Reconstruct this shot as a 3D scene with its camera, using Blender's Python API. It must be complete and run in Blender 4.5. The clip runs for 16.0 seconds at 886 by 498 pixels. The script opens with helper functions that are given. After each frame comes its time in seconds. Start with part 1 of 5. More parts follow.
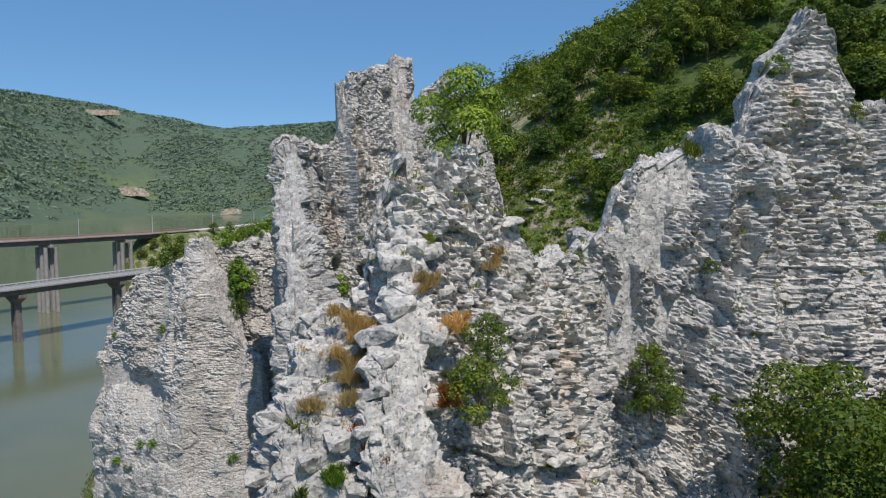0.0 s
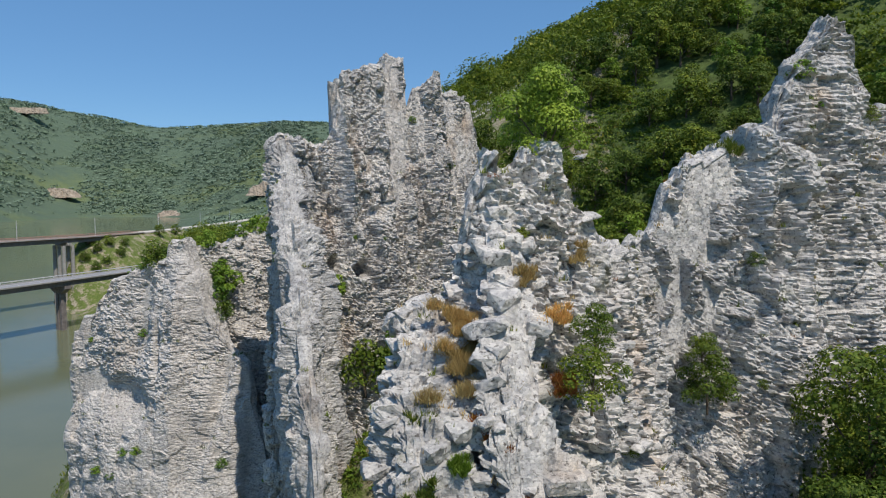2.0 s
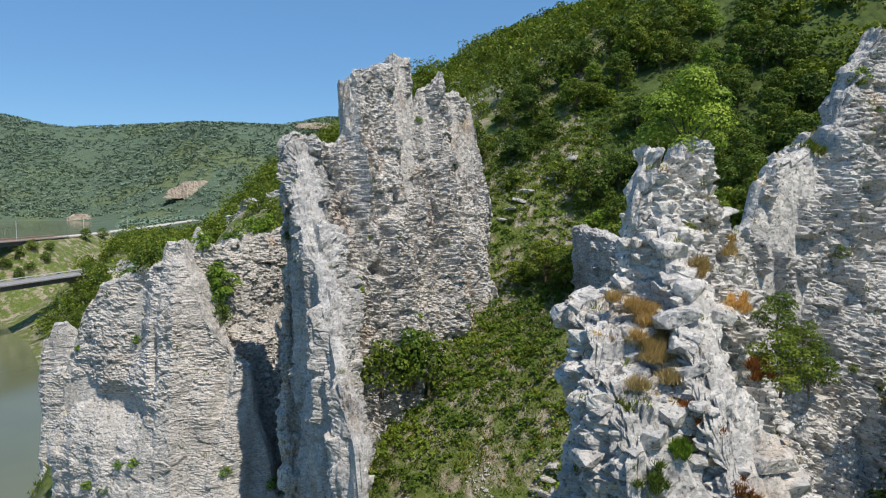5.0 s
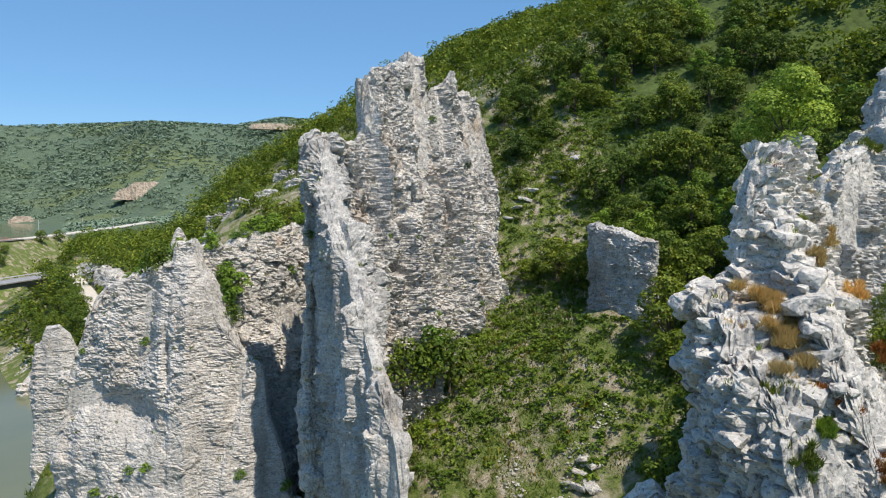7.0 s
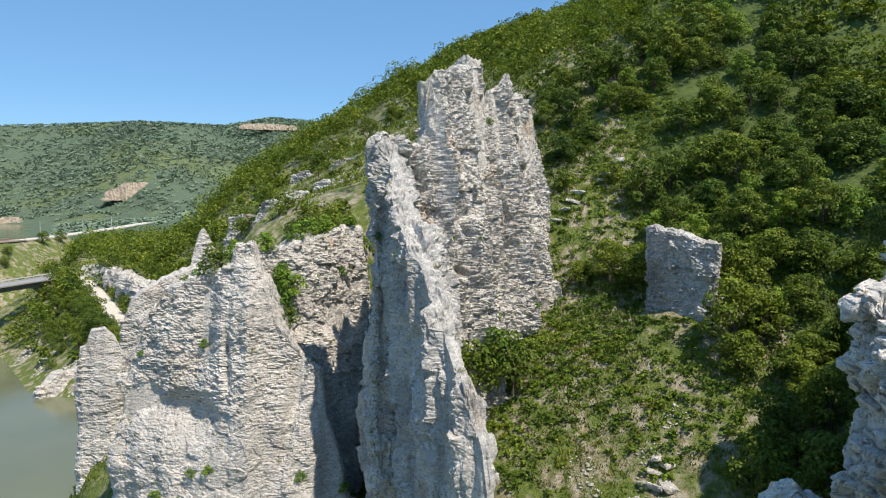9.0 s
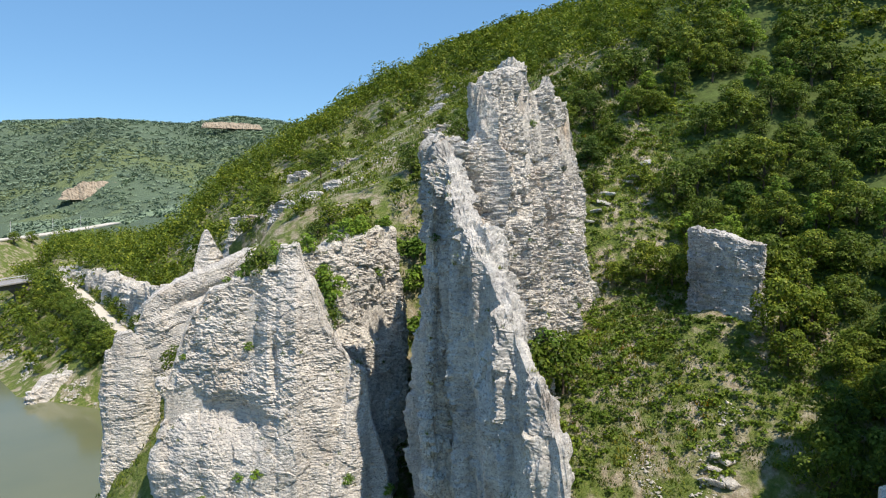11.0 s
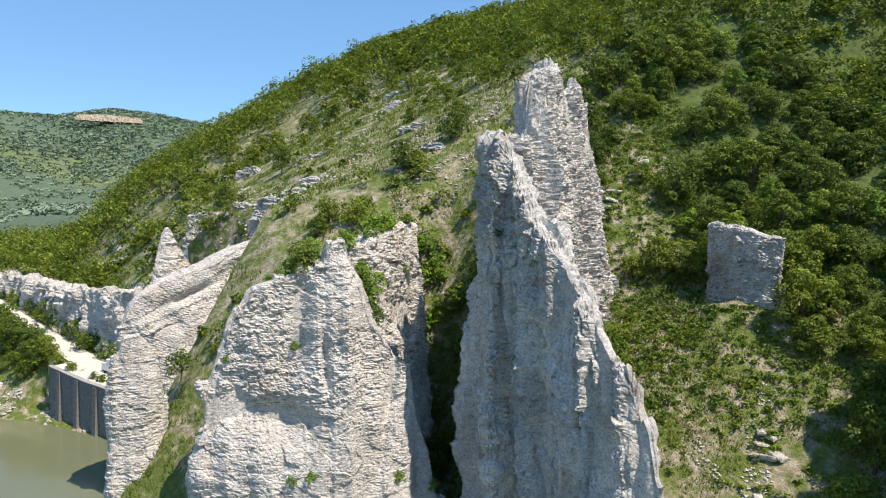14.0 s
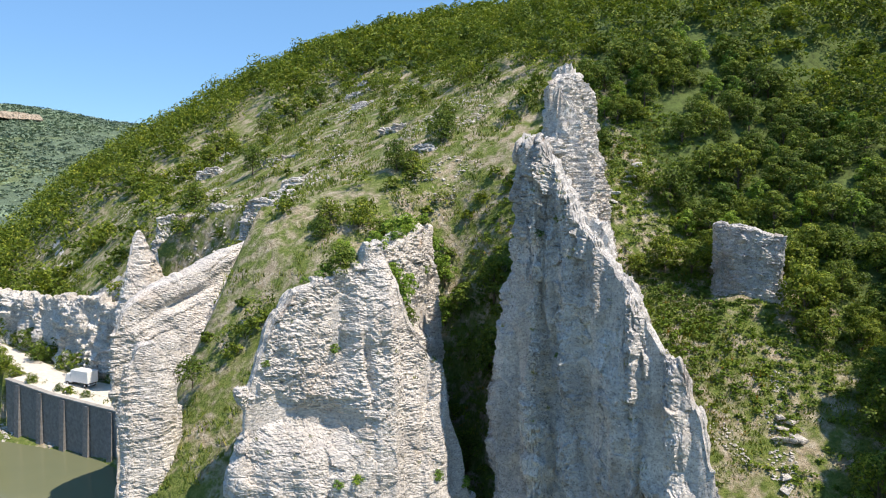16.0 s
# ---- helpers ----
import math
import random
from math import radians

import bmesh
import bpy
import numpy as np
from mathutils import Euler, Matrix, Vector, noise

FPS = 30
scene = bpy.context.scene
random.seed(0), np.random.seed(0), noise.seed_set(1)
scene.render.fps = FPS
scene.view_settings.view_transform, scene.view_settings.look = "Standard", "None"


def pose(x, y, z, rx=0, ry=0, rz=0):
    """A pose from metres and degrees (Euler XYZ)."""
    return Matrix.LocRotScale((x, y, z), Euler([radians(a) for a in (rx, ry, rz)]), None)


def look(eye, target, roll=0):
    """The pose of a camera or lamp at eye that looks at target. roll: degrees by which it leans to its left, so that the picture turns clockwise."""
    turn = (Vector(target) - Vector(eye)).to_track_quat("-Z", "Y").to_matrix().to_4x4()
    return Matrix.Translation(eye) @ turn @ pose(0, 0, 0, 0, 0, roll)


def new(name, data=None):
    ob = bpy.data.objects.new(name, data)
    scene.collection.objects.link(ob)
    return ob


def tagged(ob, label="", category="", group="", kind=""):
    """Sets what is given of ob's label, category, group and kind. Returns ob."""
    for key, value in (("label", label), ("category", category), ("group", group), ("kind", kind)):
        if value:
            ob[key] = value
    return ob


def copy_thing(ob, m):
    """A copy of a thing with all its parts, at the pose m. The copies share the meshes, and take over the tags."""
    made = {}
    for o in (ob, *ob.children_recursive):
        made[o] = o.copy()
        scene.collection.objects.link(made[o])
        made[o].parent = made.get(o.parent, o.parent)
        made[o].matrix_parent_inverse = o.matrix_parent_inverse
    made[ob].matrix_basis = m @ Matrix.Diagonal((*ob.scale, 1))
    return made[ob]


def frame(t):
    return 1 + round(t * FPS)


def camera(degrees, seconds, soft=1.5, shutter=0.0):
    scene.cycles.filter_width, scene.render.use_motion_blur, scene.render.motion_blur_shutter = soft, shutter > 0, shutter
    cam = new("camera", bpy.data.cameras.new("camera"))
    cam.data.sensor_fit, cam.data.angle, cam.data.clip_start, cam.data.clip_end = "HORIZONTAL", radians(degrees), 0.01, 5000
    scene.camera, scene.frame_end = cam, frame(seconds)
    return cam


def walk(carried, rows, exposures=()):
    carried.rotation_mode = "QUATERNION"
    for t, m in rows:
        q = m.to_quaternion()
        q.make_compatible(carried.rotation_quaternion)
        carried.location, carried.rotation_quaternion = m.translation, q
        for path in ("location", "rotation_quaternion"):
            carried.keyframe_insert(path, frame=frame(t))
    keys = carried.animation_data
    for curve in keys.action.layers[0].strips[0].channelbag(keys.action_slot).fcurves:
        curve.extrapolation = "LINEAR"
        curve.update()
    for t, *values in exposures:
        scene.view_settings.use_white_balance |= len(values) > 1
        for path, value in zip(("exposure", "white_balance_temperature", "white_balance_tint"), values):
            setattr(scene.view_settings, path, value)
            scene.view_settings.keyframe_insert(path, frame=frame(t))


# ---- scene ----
# ---- camera and its walk ----
cam = camera(65.2, 16.0, soft=1.1)
METRES, EYE, TILT, LEAN, TURN = 75.0, 50.0, -4.5, 0.0, 0.0
ROWS = [
    (0.0, 0.0, 0.0, 0.0, 0.0, 0.0, -0.0),
    (0.5, -0.0183, -0.0022, -0.001, -1.45, 0.02, 0.13),
    (1.0, -0.0383, -0.0034, -0.0024, -2.49, 0.05, 0.23),
    (1.5, -0.0594, -0.0038, -0.004, -3.47, 0.09, 0.33),
    (2.0, -0.0813, -0.0035, -0.0034, -4.78, 0.09, 0.44),
    (2.5, -0.1039, -0.0027, -0.0033, -6.42, 0.12, 0.56),
    (3.0, -0.1268, -0.0014, -0.0035, -7.42, 0.14, 0.66),
    (3.5, -0.15, 0.0004, -0.0043, -8.04, 0.18, 0.7),
    (4.0, -0.1731, 0.0029, -0.0056, -8.86, 0.2, 0.8),
    (6.5, -0.2911, 0.0217, -0.0077, -14.45, 0.26, 1.21),
    (7.0, -0.3167, 0.0262, -0.0097, -15.0, 0.27, 1.31),
    (7.5, -0.3427, 0.0317, -0.0091, -15.36, 0.27, 1.36),
    (8.0, -0.3697, 0.0374, -0.0078, -15.58, 0.29, 1.37),
    (8.5, -0.3975, 0.0438, -0.0066, -15.73, 0.29, 1.36),
    (9.0, -0.4269, 0.0515, -0.0054, -15.99, 0.31, 1.34),
    (11.5, -0.5896, 0.1011, 0.0003, -20.05, 0.2, 1.41),
    (12.0, -0.6269, 0.1146, 0.0007, -21.05, 0.14, 1.4),
    (12.5, -0.6658, 0.1293, 0.0008, -22.06, 0.11, 1.41),
    (13.0, -0.7057, 0.145, 0.0011, -23.07, 0.07, 1.46),
    (13.5, -0.7453, 0.1613, 0.0005, -24.99, 0.02, 1.57),
    (14.0, -0.786, 0.1784, 0.0006, -28.25, -0.08, 1.83),
    (14.5, -0.8277, 0.1975, 0.0022, -31.07, -0.17, 2.05),
    (15.0, -0.8697, 0.218, 0.0039, -32.72, -0.21, 2.2),
    (15.5, -0.9113, 0.2396, 0.0054, -33.94, -0.25, 2.32),
    (16.0, -0.9519, 0.2623, 0.0074, -35.13, -0.27, 2.4),
]
walk(cam, [(t, pose(0, 0, EYE, TILT, LEAN, TURN) @ pose(METRES * x, METRES * y, METRES * z, 90 + pitch, roll, yaw)) for t, x, y, z, yaw, pitch, roll in ROWS],
     [(0.0, -0.42, 6400, 13), (4.0, -0.29, 6500, 12), (8.0, 0.05, 6750, 11), (12.0, 0.17, 6950, 12), (16.0, 0.37, 6950, 15)])

# ---- world, sun ----
SUN_EL, SUN_AZ = radians(60), radians(152)      # azimuth clockwise from +y
world = bpy.data.worlds.new("sky")
scene.world = world
world.use_nodes = True
wn, wl = world.node_tree.nodes, world.node_tree.links
sky = wn.new("ShaderNodeTexSky")
sky.sky_type = 'NISHITA'
sky.sun_disc = False
sky.sun_elevation, sky.sun_rotation = SUN_EL, SUN_AZ
sky.air_density, sky.dust_density, sky.ozone_density = 1.0, 0.0, 2.5
sky.altitude = 1500
wn["Background"].inputs["Strength"].default_value = 0.125
tint = wn.new("ShaderNodeMix")
tint.data_type, tint.blend_type = 'RGBA', 'MULTIPLY'
tint.inputs[0].default_value = 1.0
tint.inputs[7].default_value = (0.78, 1.0, 1.1, 1)     # clear cyan-blue summer air
wl.new(sky.outputs["Color"], tint.inputs[6])
haze = wn.new("ShaderNodeMix")
haze.data_type = 'RGBA'
haze.inputs[0].default_value = 0.42
haze.inputs[7].default_value = (1.45, 3.75, 7.3, 1)     # even summer haze
wl.new(tint.outputs[2], haze.inputs[6])
wl.new(haze.outputs[2], wn["Background"].inputs["Color"])
sun_data = bpy.data.lights.new("sun", 'SUN')
sun_data.energy, sun_data.angle, sun_data.color = 4.95, radians(0.5), (1.0, 0.92, 0.8)
sun = new("sun", sun_data)
to_sun = Vector((math.sin(SUN_AZ) * math.cos(SUN_EL), math.cos(SUN_AZ) * math.cos(SUN_EL), math.sin(SUN_EL)))
sun.matrix_world = look(to_sun * 300, (0, 0, 0))


# ---- materials ----
def mat(name, rough=0.9, metal=0.0):
    m = bpy.data.materials.new(name)
    m.use_nodes = True
    b = m.node_tree.nodes["Principled BSDF"]
    b.inputs["Roughness"].default_value, b.inputs["Metallic"].default_value = rough, metal
    b.inputs["Specular IOR Level"].default_value = 0.25
    return m, m.node_tree.nodes, m.node_tree.links, b


def tex(m, kind, scale, detail=6.0, rough=0.6, stretch=(1, 1, 1)):
    """A noise or voronoi texture in world metres, stretched along the axes."""
    n, l = m.node_tree.nodes, m.node_tree.links
    geo = n.new("ShaderNodeNewGeometry")
    mp = n.new("ShaderNodeMapping")
    mp.inputs["Scale"].default_value = stretch
    l.new(geo.outputs["Position"], mp.inputs["Vector"])
    t = n.new("ShaderNodeTexNoise" if kind == "noise" else "ShaderNodeTexVoronoi")
    t.inputs["Scale"].default_value = scale
    if kind == "noise":
        t.inputs["Detail"].default_value, t.inputs["Roughness"].default_value = detail, rough
    l.new(mp.outputs["Vector"], t.inputs["Vector"])
    return t


def ramp(m, source, stops):
    n, l = m.node_tree.nodes, m.node_tree.links
    r = n.new("ShaderNodeValToRGB")
    e = r.color_ramp.elements
    while len(e) < len(stops):
        e.new(0.5)
    for k, (p, c) in enumerate(stops):
        e[k].position = p
        e[k].color = (*c, 1) if len(c) == 3 else c
    l.new(source, r.inputs["Fac"])
    return r.outputs["Color"]


def mix(m, fac, a, b, how='MIX'):
    n, l = m.node_tree.nodes, m.node_tree.links
    x = n.new("ShaderNodeMix")
    x.data_type, x.blend_type = 'RGBA', how
    for key, v in ((0, fac), (6, a), (7, b)):
        if isinstance(v, (int, float)):
            x.inputs[key].default_value = v
        elif isinstance(v, tuple):
            x.inputs[key].default_value = (*v, 1)
        else:
            l.new(v, x.inputs[key])
    return x.outputs[2]


def bump(m, b, height, strength, distance):
    n, l = m.node_tree.nodes, m.node_tree.links
    k = n.new("ShaderNodeBump")
    k.inputs["Strength"].default_value, k.inputs["Distance"].default_value = strength, distance
    l.new(height, k.inputs["Height"])
    l.new(k.outputs["Normal"], b.inputs["Normal"])


W0, W1 = (0, 0, 0), (1, 1, 1)


def limestone(name, light, mid, warm, dark, bed=3.0, fine=1.0, facet=0.95, squat=1.8):
    m, n, l, b = mat(name, 0.92)
    big = tex(m, "noise", 0.12, 5)
    c = mix(m, ramp(m, big.outputs["Fac"], [(0.38, W0), (0.62, W1)]), mid, light)
    wt = tex(m, "noise", 0.21, 4, 0.55, (1, 1, 0.6))
    c = mix(m, ramp(m, wt.outputs["Fac"], [(0.57, W0), (0.75, W1)]), c, warm)
    streak = tex(m, "noise", 0.8, 5, 0.6, (1, 1, 0.12))
    c = mix(m, ramp(m, streak.outputs["Fac"], [(0.58, W0), (0.78, (0.6,) * 3)]), c, dark)
    lay = tex(m, "noise", 1.0, 6, 0.7, (0.5, 0.5, bed))
    c = mix(m, 0.85, c, ramp(m, lay.outputs["Fac"], [(0.3, (0.72, 0.72, 0.74)), (0.47, (0.96, 0.95, 0.94)), (0.7, (1.1, 1.09, 1.06))]), 'MULTIPLY')
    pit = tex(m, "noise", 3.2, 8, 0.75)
    # pits are also coloured darker, as shade in the recesses
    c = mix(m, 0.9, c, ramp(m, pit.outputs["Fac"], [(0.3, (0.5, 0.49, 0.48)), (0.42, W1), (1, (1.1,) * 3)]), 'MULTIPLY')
    warp = tex(m, "noise", 1.3 * fine, 2, 0.6)
    add = n.new("ShaderNodeVectorMath")
    add.operation = 'MULTIPLY_ADD'
    l.new(warp.outputs["Color"], add.inputs[0])
    add.inputs[1].default_value = (0.5 / fine,) * 3
    mp = warp.inputs["Vector"].links[0].from_node
    flat = n.new("ShaderNodeMapping")
    flat.inputs["Scale"].default_value = (1, 1, squat)
    l.new(mp.outputs["Vector"], flat.inputs["Vector"])
    l.new(flat.outputs["Vector"], add.inputs[2])
    heights = []
    for size, depth, lo in ((1.5 * fine, 1.0, 0.74), (4.6 * fine, 1.0, 0.72)):
        v = n.new("ShaderNodeTexVoronoi")
        v.inputs["Scale"].default_value = size
        l.new(add.outputs[0], v.inputs["Vector"])
        away, tilt, dot = (n.new("ShaderNodeVectorMath") for _ in range(3))
        away.operation, tilt.operation, dot.operation = 'SUBTRACT', 'SUBTRACT', 'DOT_PRODUCT'
        l.new(add.outputs[0], away.inputs[0])
        l.new(v.outputs["Position"], away.inputs[1])
        l.new(v.outputs["Color"], tilt.inputs[0])
        tilt.inputs[1].default_value = (0.5, 0.5, 0.5)
        l.new(away.outputs[0], dot.inputs[0])
        l.new(tilt.outputs[0], dot.inputs[1])
        heights.append(dot.outputs["Value"])
        s = n.new("ShaderNodeSeparateColor")
        l.new(v.outputs["Color"], s.inputs[0])
        c = mix(m, 0.8, c, ramp(m, s.outputs[1], [(0.0, (lo,) * 3), (0.5, W1), (1, (1.12, 1.11, 1.08))]), 'MULTIPLY')
    total = n.new("ShaderNodeMath")
    total.operation = 'ADD'
    l.new(heights[0], total.inputs[0])
    l.new(heights[1], total.inputs[1])
    # dark specks without relief: shade of small holes painted into the colour
    hole_shade = tex(m, "noise", 5.5, 3, 0.6)
    c = mix(m, 0.9, c, ramp(m, hole_shade.outputs["Fac"], [(0.33, (0.26, 0.25, 0.24)), (0.42, W1)]), 'MULTIPLY')
    lich = tex(m, "noise", 0.45, 7, 0.7)
    c = mix(m, ramp(m, lich.outputs["Fac"], [(0.62, W0), (0.7, (0.5,) * 3)]), c, (0.2, 0.19, 0.11))
    l.new(c, b.inputs["Base Color"])
    fold = n.new("ShaderNodeMath")
    fold.operation = 'MULTIPLY_ADD'
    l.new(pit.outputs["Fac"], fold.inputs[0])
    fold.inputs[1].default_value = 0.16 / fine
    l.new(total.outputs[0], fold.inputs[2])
    bump(m, b, fold.outputs[0], 1.0, facet)
    return m


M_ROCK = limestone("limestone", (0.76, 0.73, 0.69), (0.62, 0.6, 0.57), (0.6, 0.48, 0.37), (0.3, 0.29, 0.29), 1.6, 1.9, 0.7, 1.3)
# stained stone; its darker tone also serves as shade on the square block
M_ROCK_STAIN_SHADE = limestone("stained_shaded_limestone", (0.64, 0.63, 0.61), (0.47, 0.465, 0.46), (0.34, 0.27, 0.21), (0.17, 0.15, 0.13), 1.2, 1.8, 0.35, 1.3)
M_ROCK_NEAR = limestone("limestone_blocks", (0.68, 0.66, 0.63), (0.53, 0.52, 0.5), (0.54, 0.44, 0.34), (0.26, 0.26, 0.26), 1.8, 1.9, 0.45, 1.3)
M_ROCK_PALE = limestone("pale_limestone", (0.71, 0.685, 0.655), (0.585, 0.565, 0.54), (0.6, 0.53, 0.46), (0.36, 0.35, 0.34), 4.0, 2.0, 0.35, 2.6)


def soil(name, lo, hi, first=0.36):
    m, n, l, b = mat(name, 0.95)
    a = tex(m, "noise", 0.09, 6, 0.6)
    g = tex(m, "noise", 1.3, 6, 0.7)
    f = tex(m, "noise", 0.35, 6, 0.65)
    grass = ramp(m, g.outputs["Fac"], [(0.3, (0.06, 0.1, 0.02)), (0.52, (0.13, 0.175, 0.04)), (0.75, (0.24, 0.24, 0.09))])
    earth = ramp(m, g.outputs["Fac"], [(0.3, (0.22, 0.18, 0.11)), (0.5, (0.36, 0.31, 0.22)), (0.7, (0.52, 0.48, 0.41))])
    c = mix(m, ramp(m, f.outputs["Fac"], [(lo, W0), (hi, W1)]), grass, earth)
    lay = mix(m, ramp(m, a.outputs["Fac"], [(first, W0), (first + 0.16, W1)]), grass, c)
    l.new(lay, b.inputs["Base Color"])
    bump(m, b, g.outputs["Fac"], 1.0, 0.5)
    return m


M_GROUND = soil("grassy_ground", 0.48, 0.57)
M_SLOPE = soil("dry_stony_slope", 0.44, 0.6, 0.3)
M_RAVINE = soil("herb_grown_ravine_floor", 0.46, 0.6, 0.3)


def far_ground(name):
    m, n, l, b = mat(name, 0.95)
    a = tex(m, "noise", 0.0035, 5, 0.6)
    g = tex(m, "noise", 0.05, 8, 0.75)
    # pale bluish greens: the haze of distance is put into these colours
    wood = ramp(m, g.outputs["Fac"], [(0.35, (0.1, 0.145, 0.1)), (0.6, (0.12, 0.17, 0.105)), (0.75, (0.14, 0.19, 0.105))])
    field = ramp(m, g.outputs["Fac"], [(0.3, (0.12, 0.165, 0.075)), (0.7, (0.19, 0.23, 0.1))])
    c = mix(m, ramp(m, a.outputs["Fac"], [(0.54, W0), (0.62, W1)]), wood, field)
    l.new(c, b.inputs["Base Color"])
    bump(m, b, g.outputs["Fac"], 1.0, 6.0)
    return m


M_FAR = far_ground("hazed_far_ground")


def foliage(name, dark, light, yellow, thin=0.32):
    m, n, l, b = mat(name, 0.6)
    geo = n.new("ShaderNodeNewGeometry")
    info = n.new("ShaderNodeObjectInfo")
    c = ramp(m, geo.outputs["Random Per Island"], [(0.0, dark), (0.75, light), (1.0, yellow)])
    big = tex(m, "noise", 0.13, 2)
    c = mix(m, 1.0, c, ramp(m, big.outputs["Fac"], [(0.35, (0.68, 0.76, 0.7)), (0.65, (1.3, 1.2, 0.92))]), 'MULTIPLY')
    c = mix(m, 1.0, c, ramp(m, info.outputs["Random"], [(0.0, (0.72, 0.8, 0.8)), (1.0, (1.2, 1.12, 0.9))]), 'MULTIPLY')
    l.new(c, b.inputs["Base Color"])
    tr = n.new("ShaderNodeBsdfTranslucent")
    l.new(c, tr.inputs["Color"])
    ms = n.new("ShaderNodeMixShader")
    ms.inputs[0].default_value = thin
    l.new(b.outputs[0], ms.inputs[1])
    l.new(tr.outputs[0], ms.inputs[2])
    l.new(ms.outputs[0], n["Material Output"].inputs["Surface"])
    return m


M_LEAF = foliage("green_leaves", (0.055, 0.094, 0.015), (0.147, 0.225, 0.033), (0.28, 0.325, 0.064))
M_LEAF_LIGHT = foliage("light_green_leaves", (0.09, 0.17, 0.025), (0.19, 0.33, 0.055), (0.3, 0.4, 0.09))
M_FEATHER = foliage("feathery_bright_leaves", (0.17, 0.27, 0.04), (0.3, 0.43, 0.07), (0.42, 0.52, 0.11))
M_BRAMBLE = foliage("bramble_leaves", (0.1, 0.165, 0.026), (0.18, 0.28, 0.042), (0.28, 0.34, 0.065))
M_MEADOW = foliage("meadow_herbs", (0.09, 0.14, 0.024), (0.16, 0.225, 0.036), (0.27, 0.26, 0.07))
M_GRASS = foliage("grass_tufts", (0.08, 0.13, 0.022), (0.19, 0.26, 0.05), (0.34, 0.32, 0.1))
M_DRY = foliage("dry_grass", (0.42, 0.3, 0.16), (0.58, 0.44, 0.25), (0.64, 0.5, 0.29))
M_RED = foliage("rusty_plants", (0.2, 0.07, 0.03), (0.32, 0.13, 0.05), (0.4, 0.25, 0.07))
M_ORANGE = foliage("orange_flowers", (0.3, 0.13, 0.02), (0.5, 0.26, 0.03), (0.55, 0.4, 0.06))
M_YELLOW = foliage("yellow_plants", (0.13, 0.14, 0.02), (0.3, 0.28, 0.04), (0.45, 0.38, 0.05))


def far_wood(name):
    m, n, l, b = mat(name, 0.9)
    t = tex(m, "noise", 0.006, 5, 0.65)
    # leaf greens lifted towards blue, with distance haze painted in
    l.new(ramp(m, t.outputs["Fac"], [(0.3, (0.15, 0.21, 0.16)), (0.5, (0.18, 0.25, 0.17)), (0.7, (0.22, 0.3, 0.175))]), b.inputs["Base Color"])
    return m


M_FAR_LEAF = far_wood("far_woodland")


def plain(name, colour, rough=0.8, metal=0.0, vary=0.25, scale=2.0, dist=0.02):
    m, n, l, b = mat(name, rough, metal)
    t = tex(m, "noise", scale, 6, 0.65)
    lo = tuple(v * (1 - vary) for v in colour)
    hi = tuple(min(1, v * (1 + vary)) for v in colour)
    l.new(ramp(m, t.outputs["Fac"], [(0.3, lo), (0.7, hi)]), b.inputs["Base Color"])
    bump(m, b, t.outputs["Fac"], 0.5, dist)
    return m


M_BLOCK = plain("pale_limestone_stones", (0.47, 0.45, 0.41), 0.9, 0, 0.28, 2.6, 0.14)
# undergrowth of the wood, its green darkened for shade between the trees
M_SHADED_UNDERGROWTH = plain("shaded_undergrowth", (0.075, 0.11, 0.03), 0.95, 0, 0.5, 0.9, 0.3)
M_BARK = plain("bark", (0.12, 0.095, 0.07), 0.95, 0, 0.4, 6, 0.03)
M_CONCRETE = plain("weathered_concrete", (0.33, 0.32, 0.3), 0.85, 0, 0.2, 0.6)
M_DARK_CONCRETE = plain("stained_concrete", (0.2, 0.18, 0.17), 0.85, 0, 0.3, 0.8)
M_GRAVEL_ROAD = plain("pale_gravel", (0.6, 0.56, 0.49), 0.95, 0, 0.15, 1.2, 0.05)
M_ASPHALT = plain("worn_asphalt", (0.3, 0.3, 0.32), 0.9, 0, 0.15, 0.8)
M_STEEL = plain("galvanised_steel", (0.6, 0.61, 0.63), 0.5, 0.15, 0.1, 2)
M_RUST = plain("reddish_ballast", (0.34, 0.22, 0.18), 0.9, 0, 0.25, 0.8)
M_WHITE = plain("white_paint", (0.8, 0.8, 0.78), 0.4, 0, 0.05, 2, 0.002)
M_RUBBER = plain("black_rubber", (0.02, 0.02, 0.02), 0.8, 0, 0.2, 5, 0.005)
M_FAR_ROCK = plain("tan_quarry_face", (0.36, 0.3, 0.23), 0.95, 0, 0.35, 0.12, 1.0)
M_STONE = plain("cut_stone", (0.2, 0.195, 0.19), 0.9, 0, 0.3, 1.5, 0.08)
M_GLASS, _, _, _b = mat("dark_glass", 0.05)
_b.inputs["Base Color"].default_value = (0.02, 0.025, 0.03, 1)
_b.inputs["Specular IOR Level"].default_value = 0.5
M_WATER, _n, _l, _b = mat("green_lake_water", 0.12)
_b.inputs["IOR"].default_value = 1.33
_b.inputs["Specular IOR Level"].default_value = 0.5
_t = tex(M_WATER, "noise", 0.02, 4)
_l.new(ramp(M_WATER, _t.outputs["Fac"], [(0.35, (0.125, 0.145, 0.085)), (0.65, (0.16, 0.17, 0.095))]), _b.inputs["Base Color"])
_t = tex(M_WATER, "noise", 1.1, 4, 0.6)
bump(M_WATER, _b, _t.outputs["Fac"], 0.12, 0.1)


# ---- geometry helpers ----
rng = np.random.default_rng(7)


